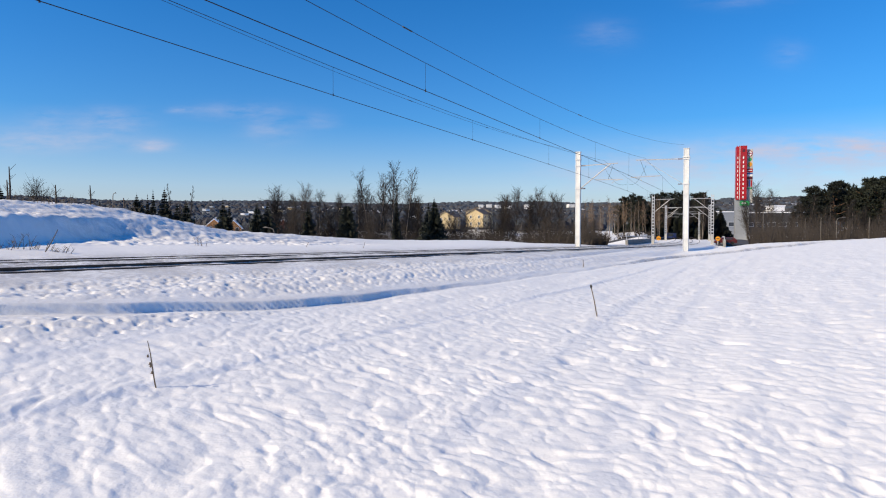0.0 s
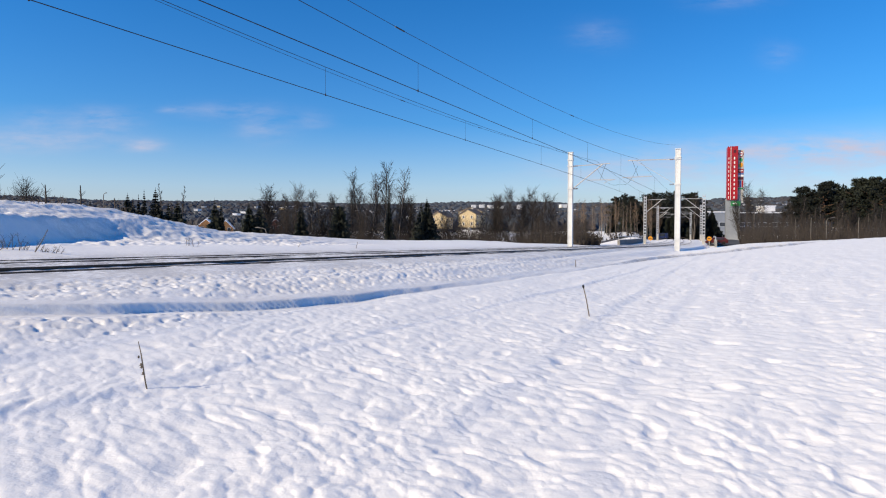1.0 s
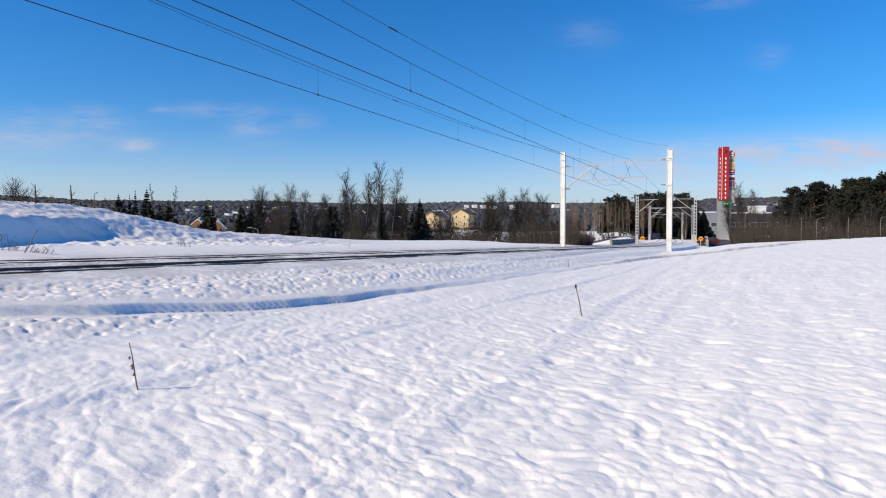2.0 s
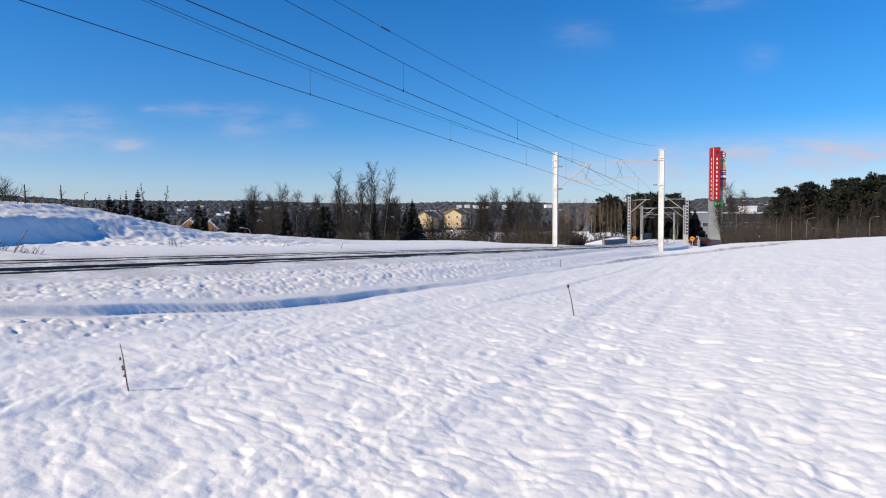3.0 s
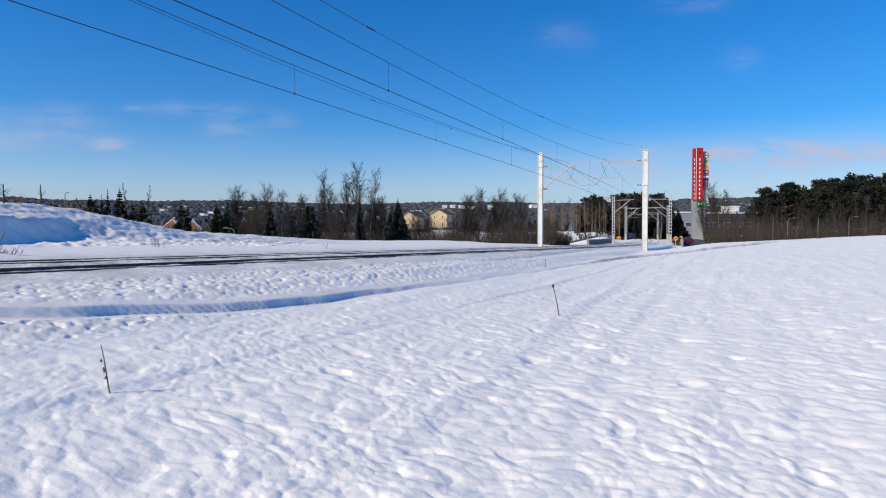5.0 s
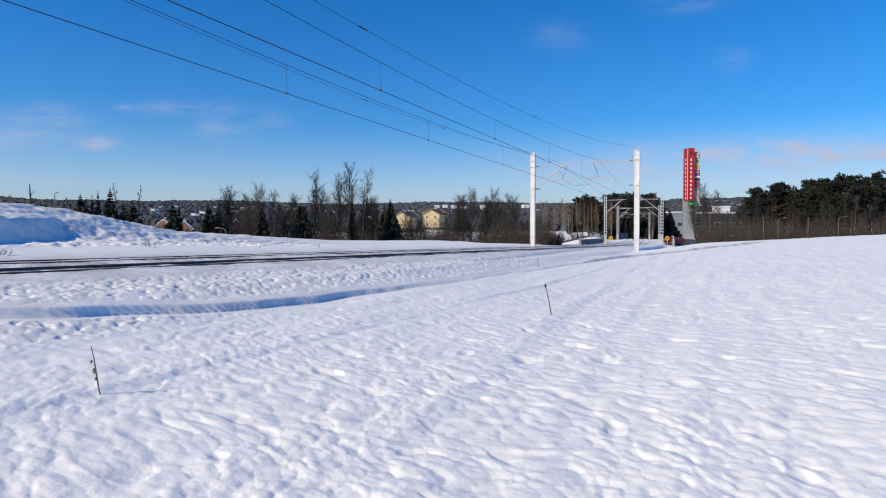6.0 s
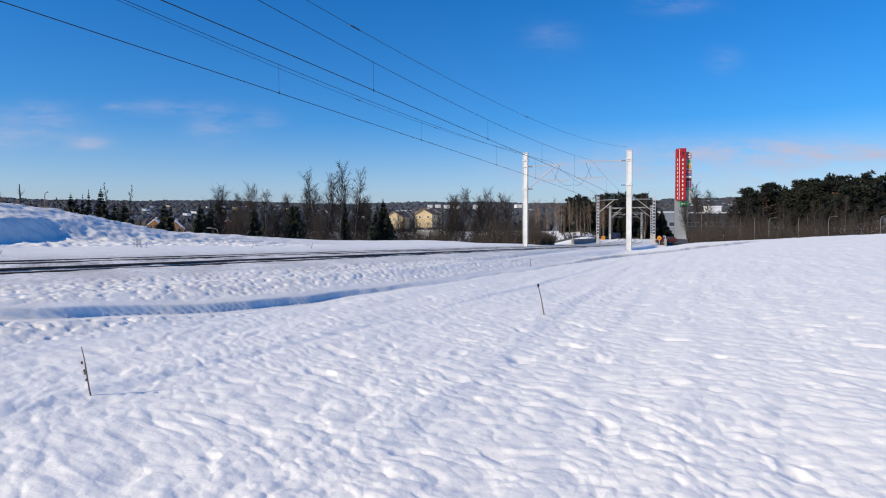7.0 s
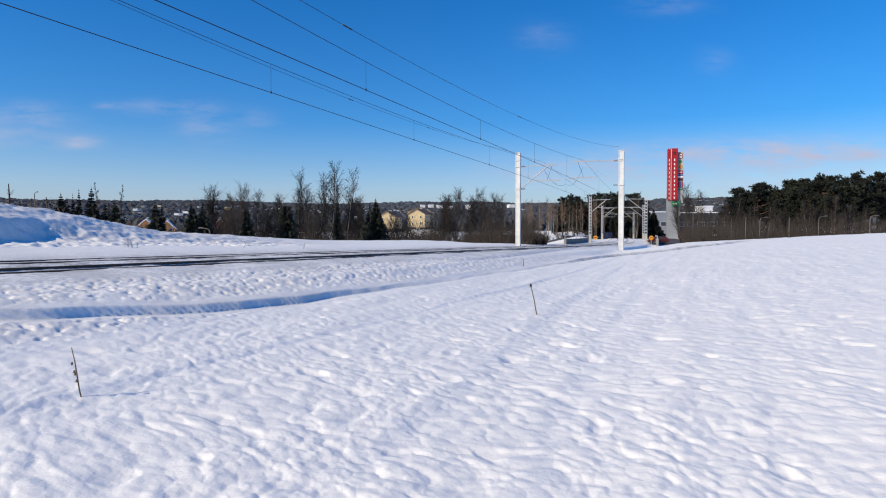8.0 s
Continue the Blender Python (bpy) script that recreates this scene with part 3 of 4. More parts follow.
# ---- plants ----
def build_bare(rnd, height, spread, mat_trunk, mat_twig, name, label, m, group, lean=0.0, weep=0.2, thick=1.0, stems=1, dense=1.0):
    """A leafless tree: tapered trunk or trunks, limbs and fine twigs."""
    tree = thing(name, label, "tree", m, group)
    limbs, twigs = Form(), Form()
    for st in range(stems):
        trunk = Form()
        pts, off = [], Vector((rnd.uniform(-.4, .4), rnd.uniform(-.4, .4), 0)) * (stems > 1)
        h = height * rnd.uniform(0.8, 1.0) if st else height
        tilt = Vector((rnd.uniform(-1, 1), rnd.uniform(-1, 1), 0)) * (0.05 + 0.10 * (stems > 1)) + Vector((lean, 0, 0))
        for k in range(9):
            q = k / 8
            pts.append(off + Vector((tilt.x * h * q + rnd.uniform(-.1, .1) * q, tilt.y * h * q + rnd.uniform(-.1, .1) * q, h * q)))
        r0 = h * 0.0068 * thick
        trunk.tube(pts, [r0 * (1 - 0.93 * k / 8) + 0.008 for k in range(9)], 7)
        part("trunk", trunk, mat_trunk, tree)
        count = int(52 * dense)
        for k in range(count):
            q = 0.22 + 0.76 * (k + rnd.random()) / count
            i = min(int(q * 8), 7)
            p = pts[i].lerp(pts[i + 1], q * 8 - i)
            a = rnd.uniform(0, 6.283)
            up = rnd.uniform(1.2, 2.6)
            length = spread * h * (1.32 - q) * rnd.uniform(0.6, 1.1) * (0.5 + 0.6 * min(q * 2, 1))
            d = Vector((math.cos(a), math.sin(a), up)).normalized()
            path = [p]
            for j in range(4):
                d = (d + Vector((rnd.uniform(-.22, .22), rnd.uniform(-.22, .22), rnd.uniform(-.10, .20)))).normalized()
                path.append(path[-1] + d * length / 4)
            r1 = max(r0 * 0.34 * (1.1 - q), 0.02)
            limbs.tube(path, [r1 * (1 - 0.2 * j) for j in range(5)], 4, False)
            for w in range(6):
                t0 = rnd.uniform(0.15, 1.0) * 4
                j = min(int(t0), 3)
                b = path[j].lerp(path[j + 1], t0 - j)
                e = (d + Vector((rnd.uniform(-.9, .9), rnd.uniform(-.9, .9), rnd.uniform(-.3, .8)))).normalized()
                ln = length * rnd.uniform(0.3, 0.7)
                c = b + e * ln * 0.55
                f = c + (e * 0.6 + Vector((0, 0, -weep * 2))).normalized() * ln * 0.5
                twigs.tube([b, c, f], [0.013, 0.011, 0.005], 3, False)
                for y in range(2):
                    g = b.lerp(c, rnd.random()) if y else c
                    hh = g + Vector((rnd.uniform(-1, 1), rnd.uniform(-1, 1), rnd.uniform(-.8, .7) - weep)) * ln * 0.42
                    twigs.tube([g, hh], [0.008, 0.003], 3, False)
    part("branchwork", limbs, mat_trunk if mat_trunk is BARK_DARK else mat_twig, tree)
    tagged(part("brushwood", twigs, mat_twig, tree), kind="stuff")
    return tree


def build_spruce(rnd, height, width, label, m, group, taper=1.08):
    """A spruce: whorls of drooping boughs, each with needle sprays."""
    tree = thing("spruce", label, "tree", m, group)
    part("trunk", Form().tube([(0, 0, 0), (0, 0, height * 0.5), (0, 0, height)], [height * 0.014, height * 0.009, 0.01], 7), BARK_DARK, tree)
    crown = Form()
    z = height * 0.04
    while z < height * 0.99:
        q = z / height
        reach = width * (1 - q) ** taper * rnd.uniform(0.75, 1.12) + 0.12 * (1 - q) + 0.02
        for k in range(rnd.randint(14, 19)):
            a = rnd.uniform(0, 6.283)
            r = reach * rnd.uniform(0.65, 1.1)
            out = Vector((math.cos(a), math.sin(a), 0))
            side = Vector((-out.y, out.x, 0))
            drop = rnd.uniform(0.10, 0.45) * r
            n = 4
            for j in range(n):
                p0 = out * (r * j / n) + Vector((0, 0, z - drop * (j / n) ** 1.4))
                p1 = out * (r * (j + 1.15) / n) + Vector((0, 0, z - drop * ((j + 1.1) / n) ** 1.4 + 0.05 * r))
                w = r * 0.27 * (1 - 0.6 * j / n) + 0.09 * (1 - q) ** 0.4 + 0.012
                hang = Vector((0, 0, -rnd.uniform(0.10, 0.30) * r - 0.32 * (1 - q) ** 0.4 - 0.03))
                s1 = side * w * rnd.uniform(0.7, 1.3)
                s2 = side * w * rnd.uniform(0.7, 1.3)
                crown.face(p0, p1, p0.lerp(p1, 0.4) + s1 + hang * 0.6)
                crown.face(p1, p0, p0.lerp(p1, 0.4) - s2 + hang * 0.6)
                crown.face(p0, p1, p0.lerp(p1, rnd.uniform(0.3, 0.8)) + hang)
        z += height * rnd.uniform(0.018, 0.030)
    part("crown", crown, SPRUCE, tree)
    return tree


def build_pine(rnd, height, width, label, m, group, low=0.35):
    """A pine: bare reddish trunk, crooked limbs and tufted needle clumps."""
    tree = thing("pine", label, "tree", m, group)
    pts = [Vector((0.15 * math.sin(k * 1.3 + height), 0.12 * math.cos(k + height), height * k / 6)) for k in range(7)]
    part("trunk", Form().tube(pts, [height * 0.016 * (1 - 0.85 * k / 6) for k in range(7)], 7), BARK_PINE, tree)
    limbs, crown = Form(), Form()
    for k in range(40):
        q = low + (1 - low) * (k + rnd.random()) / 40
        i = min(int(q * 6), 5)
        p = pts[i].lerp(pts[i + 1], q * 6 - i)
        a = rnd.uniform(0, 6.283)
        shape = math.sin(math.pi * min(1.0, 0.30 + 0.66 * (q - low) / (1 - low))) + 0.12
        r = width * shape * rnd.uniform(0.5, 1.1)
        tip = p + Vector((math.cos(a) * r, math.sin(a) * r, r * rnd.uniform(0.0, 0.4)))
        limbs.tube([p, p.lerp(tip, 0.5) + Vector((0, 0, -0.08 * r)), tip], [0.07, 0.045, 0.02], 4, False)
        for c in range(4):
            centre = p.lerp(tip, 0.45 + 0.19 * c) + Vector((rnd.gauss(0, .3), rnd.gauss(0, .3), rnd.gauss(0, .2)))
            size = rnd.uniform(0.45, 0.85) * (0.6 + width * 0.14)
            for j in range(26):
                d = Vector((rnd.gauss(0, 1), rnd.gauss(0, 1), rnd.gauss(0.2, 0.6))).normalized()
                b = centre + d * size * rnd.uniform(0.1, 0.5)
                t = centre + d * size * rnd.uniform(0.75, 1.1)
                w = d.cross(Vector((rnd.uniform(-1, 1), rnd.uniform(-1, 1), rnd.uniform(-1, 1)))).normalized() * size * 0.17
                crown.face(b + w, b - w, t)
    part("branchwork", limbs, BARK_PINE, tree)
    part("crown", crown, PINE, tree)
    return tree


def plant(protos, rows):
    """Sets trees at (kind, bearing, distance, tangent of the top's height); prototypes are 10 m high."""
    rnd = random.Random(77)
    for kind, u, d, e in rows:
        made, used = protos[kind]
        g = ground_at(u * d, d) - 0.15
        size = max((EYE + e * d - g) / 10.0, 0.2)
        m = pose(u * d, d, g, 0, 0, rnd.uniform(0, 360)) @ Matrix.Scale(size, 4)
        pick = made[used[0] % len(made)]
        if used[0] < len(made):
            pick.matrix_basis = m
        else:
            c = copy_thing(pick, Matrix.Identity(4))
            c.matrix_basis = m
        used[0] += 1


rnd = random.Random(3)
I4 = Matrix.Identity(4)
BIRCH = [build_bare(rnd, 10, 0.28, BARK_BIRCH, TWIG, "birch", "tall leafless birch with pale trunk and drooping twigs", I4, "birches behind the railway", weep=0.15, stems=st, dense=dn) for st, dn in ((1, 1.2), (2, 0.8), (1, 1.0), (3, 0.6))]
ALDER = [build_bare(rnd, 10, 0.36, BARK_DARK, TWIG, "alder", "leafless broad dark tree with many fine twigs", I4, "bare trees behind the railway", weep=0.05, stems=st, dense=dn) for st, dn in ((2, 1.1), (3, 0.9), (1, 1.4))]
PALE = [build_bare(rnd, 10, 0.20, BARK_BIRCH, TWIG_SUNLIT, "young_birch", "slender leafless grove birch, sunlight painted into its twigs", I4, "grove behind the bridge", weep=0.1, stems=1, dense=0.55) for st in range(3)]
POPLAR = [build_bare(rnd, 10, 0.10, BARK_DARK, TWIG, "poplar", "narrow leafless upright tree", I4, "bare trees behind the mound", weep=-0.2, stems=2, dense=0.7)]
SPRUCES = [build_spruce(rnd, 10, w, "dark green spruce with drooping boughs", I4, "spruces behind the railway") for w in (3.6, 3.1, 4.1)]
SLIM = [build_spruce(rnd, 10, 1.6, "narrow dark green spruce with short boughs", I4, "spruces behind the railway")]
PINES = [build_pine(rnd, 10, w, "dark green pine with a rugged crown", I4, "pines beside the field", lo) for w, lo in ((2.2, 0.35), (2.6, 0.30), (1.9, 0.42))]
BUSHY = [build_spruce(rnd, 10, 2.6, "dense dark rounded conifer down to the ground", I4, "spruces behind the railway", 0.42)]
PROTOS = {"b": (BIRCH, [0]), "a": (ALDER, [0]), "y": (PALE, [0]), "o": (POPLAR, [0]), "s": (SPRUCES, [0]), "n": (SLIM, [0]), "p": (PINES, [0]), "r": (BUSHY, [0])}
plant(PROTOS, [
    # behind the mound
    ("s", -0.703, 75, 0.067), ("a", -0.647, 80, 0.067), ("s", -0.546, 78, 0.045), ("s", -0.487, 85, 0.055), ("n", -0.470, 85, 0.053), ("n", -0.461, 85, 0.060),
    ("s", -0.443, 82, 0.064), ("s", -0.479, 90, 0.047), ("o", -0.421, 100, 0.067), ("o", -0.414, 100, 0.065), ("s", -0.409, 80, 0.045), ("s", -0.423, 84, 0.041),
    ("s", -0.350, 84, 0.047), ("n", -0.340, 84, 0.041), ("s", -0.296, 80, 0.041), ("s", -0.279, 80, 0.044), ("a", -0.277, 120, 0.054),
    # row behind the tracks
    ("s", -0.214, 84, 0.041), ("r", -0.153, 86, 0.037), ("n", -0.074, 90, 0.051), ("s", -0.014, 94, 0.047), ("s", -0.023, 104, 0.040),
    ("b", -0.135, 120, 0.056), ("b", -0.105, 118, 0.080), ("b", -0.085, 116, 0.093), ("b", -0.069, 120, 0.085), ("b", -0.118, 125, 0.058), ("b", -0.148, 128, 0.052),
    ("b", -0.094, 125, 0.076), ("a", -0.220, 130, 0.055), ("b", -0.234, 135, 0.052), ("b", -0.197, 135, 0.053), ("a", -0.251, 135, 0.045), ("b", -0.179, 130, 0.047),
    ("a", -0.040, 130, 0.041), ("a", -0.053, 128, 0.036), ("a", 0.108, 120, 0.054), ("a", 0.088, 128, 0.041), ("a", 0.154, 122, 0.050), ("a", 0.169, 118, 0.046),
    ("a", 0.132, 125, 0.041), ("a", 0.186, 120, 0.040), ("b", -0.166, 140, 0.045), ("a", -0.112, 110, 0.027), ("a", -0.188, 112, 0.023), ("a", 0.014, 118, 0.018),
    ("a", 0.028, 122, 0.014), ("a", -0.004, 116, 0.020), ("a", 0.073, 118, 0.016), ("a", -0.256, 112, 0.023), ("a", -0.238, 108, 0.020),
    # conifers and grove behind the bridge
    ("s", 0.321, 240, 0.045), ("p", 0.339, 245, 0.049), ("s", 0.359, 250, 0.047), ("p", 0.379, 245, 0.050), ("s", 0.395, 250, 0.045), ("p", 0.413, 240, 0.052),
    ("s", 0.431, 235, 0.041), ("s", 0.442, 232, 0.031), ("p", 0.350, 260, 0.051), ("p", 0.366, 262, 0.050), ("p", 0.402, 262, 0.050), ("s", 0.330, 228, 0.032),
    ("s", 0.375, 232, 0.034), ("s", 0.388, 236, 0.038), ("s", 0.420, 230, 0.036), ("b", 0.411, 225, 0.052), ("b", 0.391, 225, 0.049),
    ("p", 0.288, 232, 0.045), ("p", 0.301, 238, 0.048), ("p", 0.314, 236, 0.047), ("s", 0.283, 228, 0.036), ("s", 0.306, 226, 0.038),
    # beside the sign and the field
    ("a", 0.499, 190, 0.061), ("a", 0.512, 185, 0.053), ("a", 0.487, 180, 0.038), ("a", 0.523, 175, 0.027), ("a", 0.537, 180, 0.022), ("a", 0.555, 178, 0.027),
    ("a", 0.571, 170, 0.032), ("b", 0.577, 160, 0.045), ("a", 0.595, 150, 0.020), ("a", 0.623, 145, 0.016), ("b", 0.642, 140, 0.032), ("a", 0.659, 140, 0.016),
    ("b", 0.699, 132, 0.027), ("a", 0.686, 138, 0.014), ("a", 0.722, 130, 0.020), ("b", 0.744, 126, 0.036), ("a", 0.771, 130, 0.016), ("b", 0.796, 130, 0.025),
    ("b", 0.591, 135, 0.027), ("b", 0.614, 132, 0.034), ("b", 0.652, 128, 0.041), ("a", 0.670, 130, 0.027), ("b", 0.714, 126, 0.038), ("a", 0.732, 128, 0.025), ("b", 0.759, 124, 0.047), ("b", 0.785, 126, 0.034), ("a", 0.816, 126, 0.027),
    ("p", 0.587, 170, 0.060), ("p", 0.602, 168, 0.055), ("p", 0.622, 165, 0.066), ("p", 0.632, 168, 0.068), ("p", 0.648, 166, 0.059), ("p", 0.663, 163, 0.058),
    ("p", 0.678, 160, 0.072), ("p", 0.692, 158, 0.070), ("p", 0.706, 156, 0.076), ("p", 0.723, 155, 0.072), ("p", 0.737, 152, 0.079), ("p", 0.755, 150, 0.081),
    ("p", 0.776, 150, 0.076), ("p", 0.796, 150, 0.083), ("p", 0.816, 150, 0.077), ("p", 0.839, 150, 0.085), ("p", 0.866, 150, 0.081), ("p", 0.611, 175, 0.051),
    ("p", 0.640, 176, 0.054), ("p", 0.672, 172, 0.059), ("p", 0.699, 170, 0.061), ("p", 0.731, 168, 0.063), ("p", 0.767, 166, 0.065), ("p", 0.807, 166, 0.067),
    ("p", 0.577, 180, 0.045), ("p", 0.852, 165, 0.068), ("p", 0.888, 150, 0.081),
])
plant(PROTOS, [("p", 0.304, 212, 0.040), ("p", 0.318, 210, 0.041), ("s", 0.328, 212, 0.036), ("p", 0.341, 214, 0.042), ("a", 0.223, 175, 0.012), ("a", 0.236, 180, 0.010)])
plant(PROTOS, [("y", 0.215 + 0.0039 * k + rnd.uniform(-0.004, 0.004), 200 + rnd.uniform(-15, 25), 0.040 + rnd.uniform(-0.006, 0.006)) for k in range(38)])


def build_thicket():
    """Leafless scrub below the trees, past counting."""
    rnd = random.Random(21)
    scrub = Form()
    for k in range(2780):
        if k < 1700:
            u, d = rnd.uniform(-0.409, 0.231), rnd.uniform(100, 145)
            tall = rnd.uniform(2.5, 6.5) * (d / 110) * (1.25 if u < 0.105 else 1.0)
        elif k < 2550:
            u, d = rnd.uniform(0.487, 0.879), rnd.uniform(105, 175)
            tall = 1.8 + 4.6 * rnd.random() ** 1.6
        elif k < 2650:
            u, d = rnd.uniform(0.19, 0.335), rnd.uniform(178, 206)
            tall = rnd.uniform(0.8, 2.4)
        else:
            u, d = rnd.uniform(0.216, 0.264), rnd.uniform(84, 100)
            tall = rnd.uniform(1.0, 2.6)
        x, y = u * d, d
        s, n = to_line(x, y)
        if -10 < n < 9:
            continue
        p = Vector((x, y, ground_at(x, y) - 0.2))
        for j in range(8):
            a = rnd.uniform(0, 6.283)
            top = p + Vector((math.cos(a) * tall * rnd.uniform(.1, .4), math.sin(a) * tall * .3, tall * rnd.uniform(0.6, 1.0)))
            mid = p.lerp(top, 0.5) + Vector((rnd.uniform(-.2, .2), rnd.uniform(-.2, .2), 0.1 * tall))
            scrub.tube([p, mid, top], [0.05, 0.03, 0.008], 3, False)
            for w in range(3):
                b = mid.lerp(top, rnd.random())
                scrub.tube([b, b + Vector((rnd.uniform(-1, 1), rnd.uniform(-1, 1), rnd.uniform(0, 1.2))) * tall * 0.2], [0.02, 0.006], 3, False)
    ob = new("scrub", scrub.mesh("scrub", TWIG))
    tagged(ob, "dense leafless brown scrub behind the railway bank", "shrubs", kind="stuff")


build_thicket()


def build_far_woods():
    """Woods on the far slopes, thinning to open snow round the town and closing on the ridge."""
    rnd = random.Random(33)
    for name, mat, share, label in (("far_woods", FARWOOD_HAZED, 16000, "dark conifer woods on the distant hills, haze painted into their colour"), ("far_bare_woods", FARBARE_HAZED, 6000, "leafless woods between the far houses, greyed by painted haze")):
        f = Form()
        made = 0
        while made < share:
            ridge = mat is FARWOOD_HAZED and rnd.random() < 0.5
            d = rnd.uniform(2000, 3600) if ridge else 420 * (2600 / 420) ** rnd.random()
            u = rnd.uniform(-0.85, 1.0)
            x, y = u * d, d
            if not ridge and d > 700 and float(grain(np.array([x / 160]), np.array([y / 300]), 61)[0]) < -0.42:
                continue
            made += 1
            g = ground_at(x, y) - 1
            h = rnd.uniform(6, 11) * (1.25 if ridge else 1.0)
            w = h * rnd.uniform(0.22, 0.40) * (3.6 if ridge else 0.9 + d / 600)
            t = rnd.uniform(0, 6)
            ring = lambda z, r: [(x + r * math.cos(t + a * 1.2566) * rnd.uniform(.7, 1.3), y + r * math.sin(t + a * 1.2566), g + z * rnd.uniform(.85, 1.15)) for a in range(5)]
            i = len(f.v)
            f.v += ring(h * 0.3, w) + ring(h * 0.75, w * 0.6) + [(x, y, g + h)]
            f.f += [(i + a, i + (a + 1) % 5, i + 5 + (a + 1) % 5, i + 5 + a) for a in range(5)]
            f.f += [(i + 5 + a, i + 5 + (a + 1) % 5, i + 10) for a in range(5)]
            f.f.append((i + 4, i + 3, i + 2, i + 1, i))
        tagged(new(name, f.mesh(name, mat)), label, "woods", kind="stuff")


build_far_woods()


# ---- buildings ----
def build_house(u, d, turn, length, width, eaves, ridge, wall_mat, label, base=None, storeys=2, group="houses beyond the railway", cover=None):
    """A gabled house; its ridge runs along the local y axis."""
    g = ground_at(u * d, d) if base is None else base
    house = thing("house", label, "house", pose(u * d, d, g - 0.3, 0, 0, turn), group)
    w, l = width / 2, length / 2
    body = Form()
    body.v = [(-w, -l, 0), (w, -l, 0), (w, l, 0), (-w, l, 0), (-w, -l, eaves), (w, -l, eaves), (w, l, eaves), (-w, l, eaves), (0, -l, ridge), (0, l, ridge)]
    body.f = [(0, 1, 5, 8, 4), (2, 3, 7, 9, 6), (1, 2, 6, 5), (3, 0, 4, 7), (3, 2, 1, 0)]
    part("wall", body, wall_mat, house)
    o, t = 0.6, 0.35
    k = (ridge - eaves) / w
    for sx in (-1, 1):
        roof = Form()
        a, b = (sx * (w + o), eaves - k * o), (0, ridge)
        for y in (-l - o, l + o):
            roof.v += [(a[0], y, a[1] + 0.02), (b[0], y, b[1] + 0.02), (b[0], y, b[1] + t), (a[0], y, a[1] + t)]
        roof.f = [(3, 2, 1, 0), (4, 5, 6, 7)] + [(j, (j + 1) % 4, 4 + (j + 1) % 4, 4 + j) for j in range(4)]
        part("roof", roof, cover or ROOF_SNOW, house, "brown tiled roof slope" if cover else "snow-covered roof slope")
    part("chimney", Form().box(-0.4, 0.4, 0.6, 1.4, ridge - 1.0, ridge + 1.0), CONCRETE, house)
    for fl in range(storeys):
        z = 1.3 + fl * eaves / storeys
        for j in range(max(2, int(width / 3.2))):
            x = -w + width * (j + 0.5) / max(2, int(width / 3.2))
            win = part("window", Form().box(x - 0.62, x + 0.62, -l - 0.06, -l + 0.05, z - 0.1, z + 1.4), WHITE, house)
            part("pane", Form().box(x - 0.5, x + 0.5, -l - 0.075, -l - 0.062, z, z + 1.3), GLASS, win)
        for sx in (-1, 1):
            for j in range(max(2, int(length / 3.4))):
                y = -l + length * (j + 0.5) / max(2, int(length / 3.4))
                win = part("window", Form().box(min(sx * (w - 0.05), sx * (w + 0.06)), max(sx * (w - 0.05), sx * (w + 0.06)), y - 0.62, y + 0.62, z - 0.1, z + 1.4), WHITE, house)
                part("pane", Form().box(min(sx * (w + 0.062), sx * (w + 0.075)), max(sx * (w + 0.062), sx * (w + 0.075)), y - 0.5, y + 0.5, z, z + 1.3), GLASS, win)
    return house


build_house(0.057, 330, -30, 9, 9.5, 6.9, 9.4, CREAM, "cream-yellow two-storey house with a brown gable roof", 1.6, cover=ROOF_TILE)
build_house(0.009, 330, -24, 9, 9.5, 6.2, 8.8, CREAM, "cream-yellow house with a brown gable roof", 0.9, cover=ROOF_TILE)
build_house(0.058, 365, -14, 10, 14, 9.0, 11.3, CREAM, "broad cream house with a low brown gable", 1.6, 3, cover=ROOF_TILE)
build_house(0.059, 170, 70, 6, 4.6, 2.4, 4.2, GREY_PANEL, "small grey shed with a snow-covered roof", -3.4, 1)
build_house(-0.362, 250, 12, 8, 5.6, 6.0, 8.4, OCHRE, "ochre-yellow wooden house with a snowy roof", -3.4)
build_house(-0.332, 250, 14, 8, 5.2, 5.4, 8.0, OCHRE, "orange wooden house with a snowy roof", -3.6)
build_house(-0.254, 260, 12, 8, 5.4, 4.6, 7.6, BRICKRED, "brick-red wooden house with a snowy roof", -2.4)


def build_hall(u, d, base, width, depth, height, mat, label, turn=0, bays=6, glazed=True):
    hall = thing("industrial_building", label, "building", pose(u * d, d, base, 0, 0, turn), "large halls in the distance")
    part("wall", Form().box(-width / 2, width / 2, 0, depth, 0, height), mat, hall)
    part("roof", Form().box(-width / 2 - 0.3, width / 2 + 0.3, -0.3, depth + 0.3, height + 0.004, height + 0.5), ROOF_SNOW, hall, "snow-covered flat roof")
    if glazed:
        for k in range(bays):
            x = -width / 2 + width * (k + 0.5) / bays
            win = part("window", Form().box(x - width / bays * 0.36, x + width / bays * 0.36, -0.12, 0.1, height * 0.42, height * 0.62), GALV, hall)
            part("pane", Form().box(x - width / bays * 0.33, x + width / bays * 0.33, -0.16, -0.124, height * 0.44, height * 0.60), GLASS, win)
    return hall


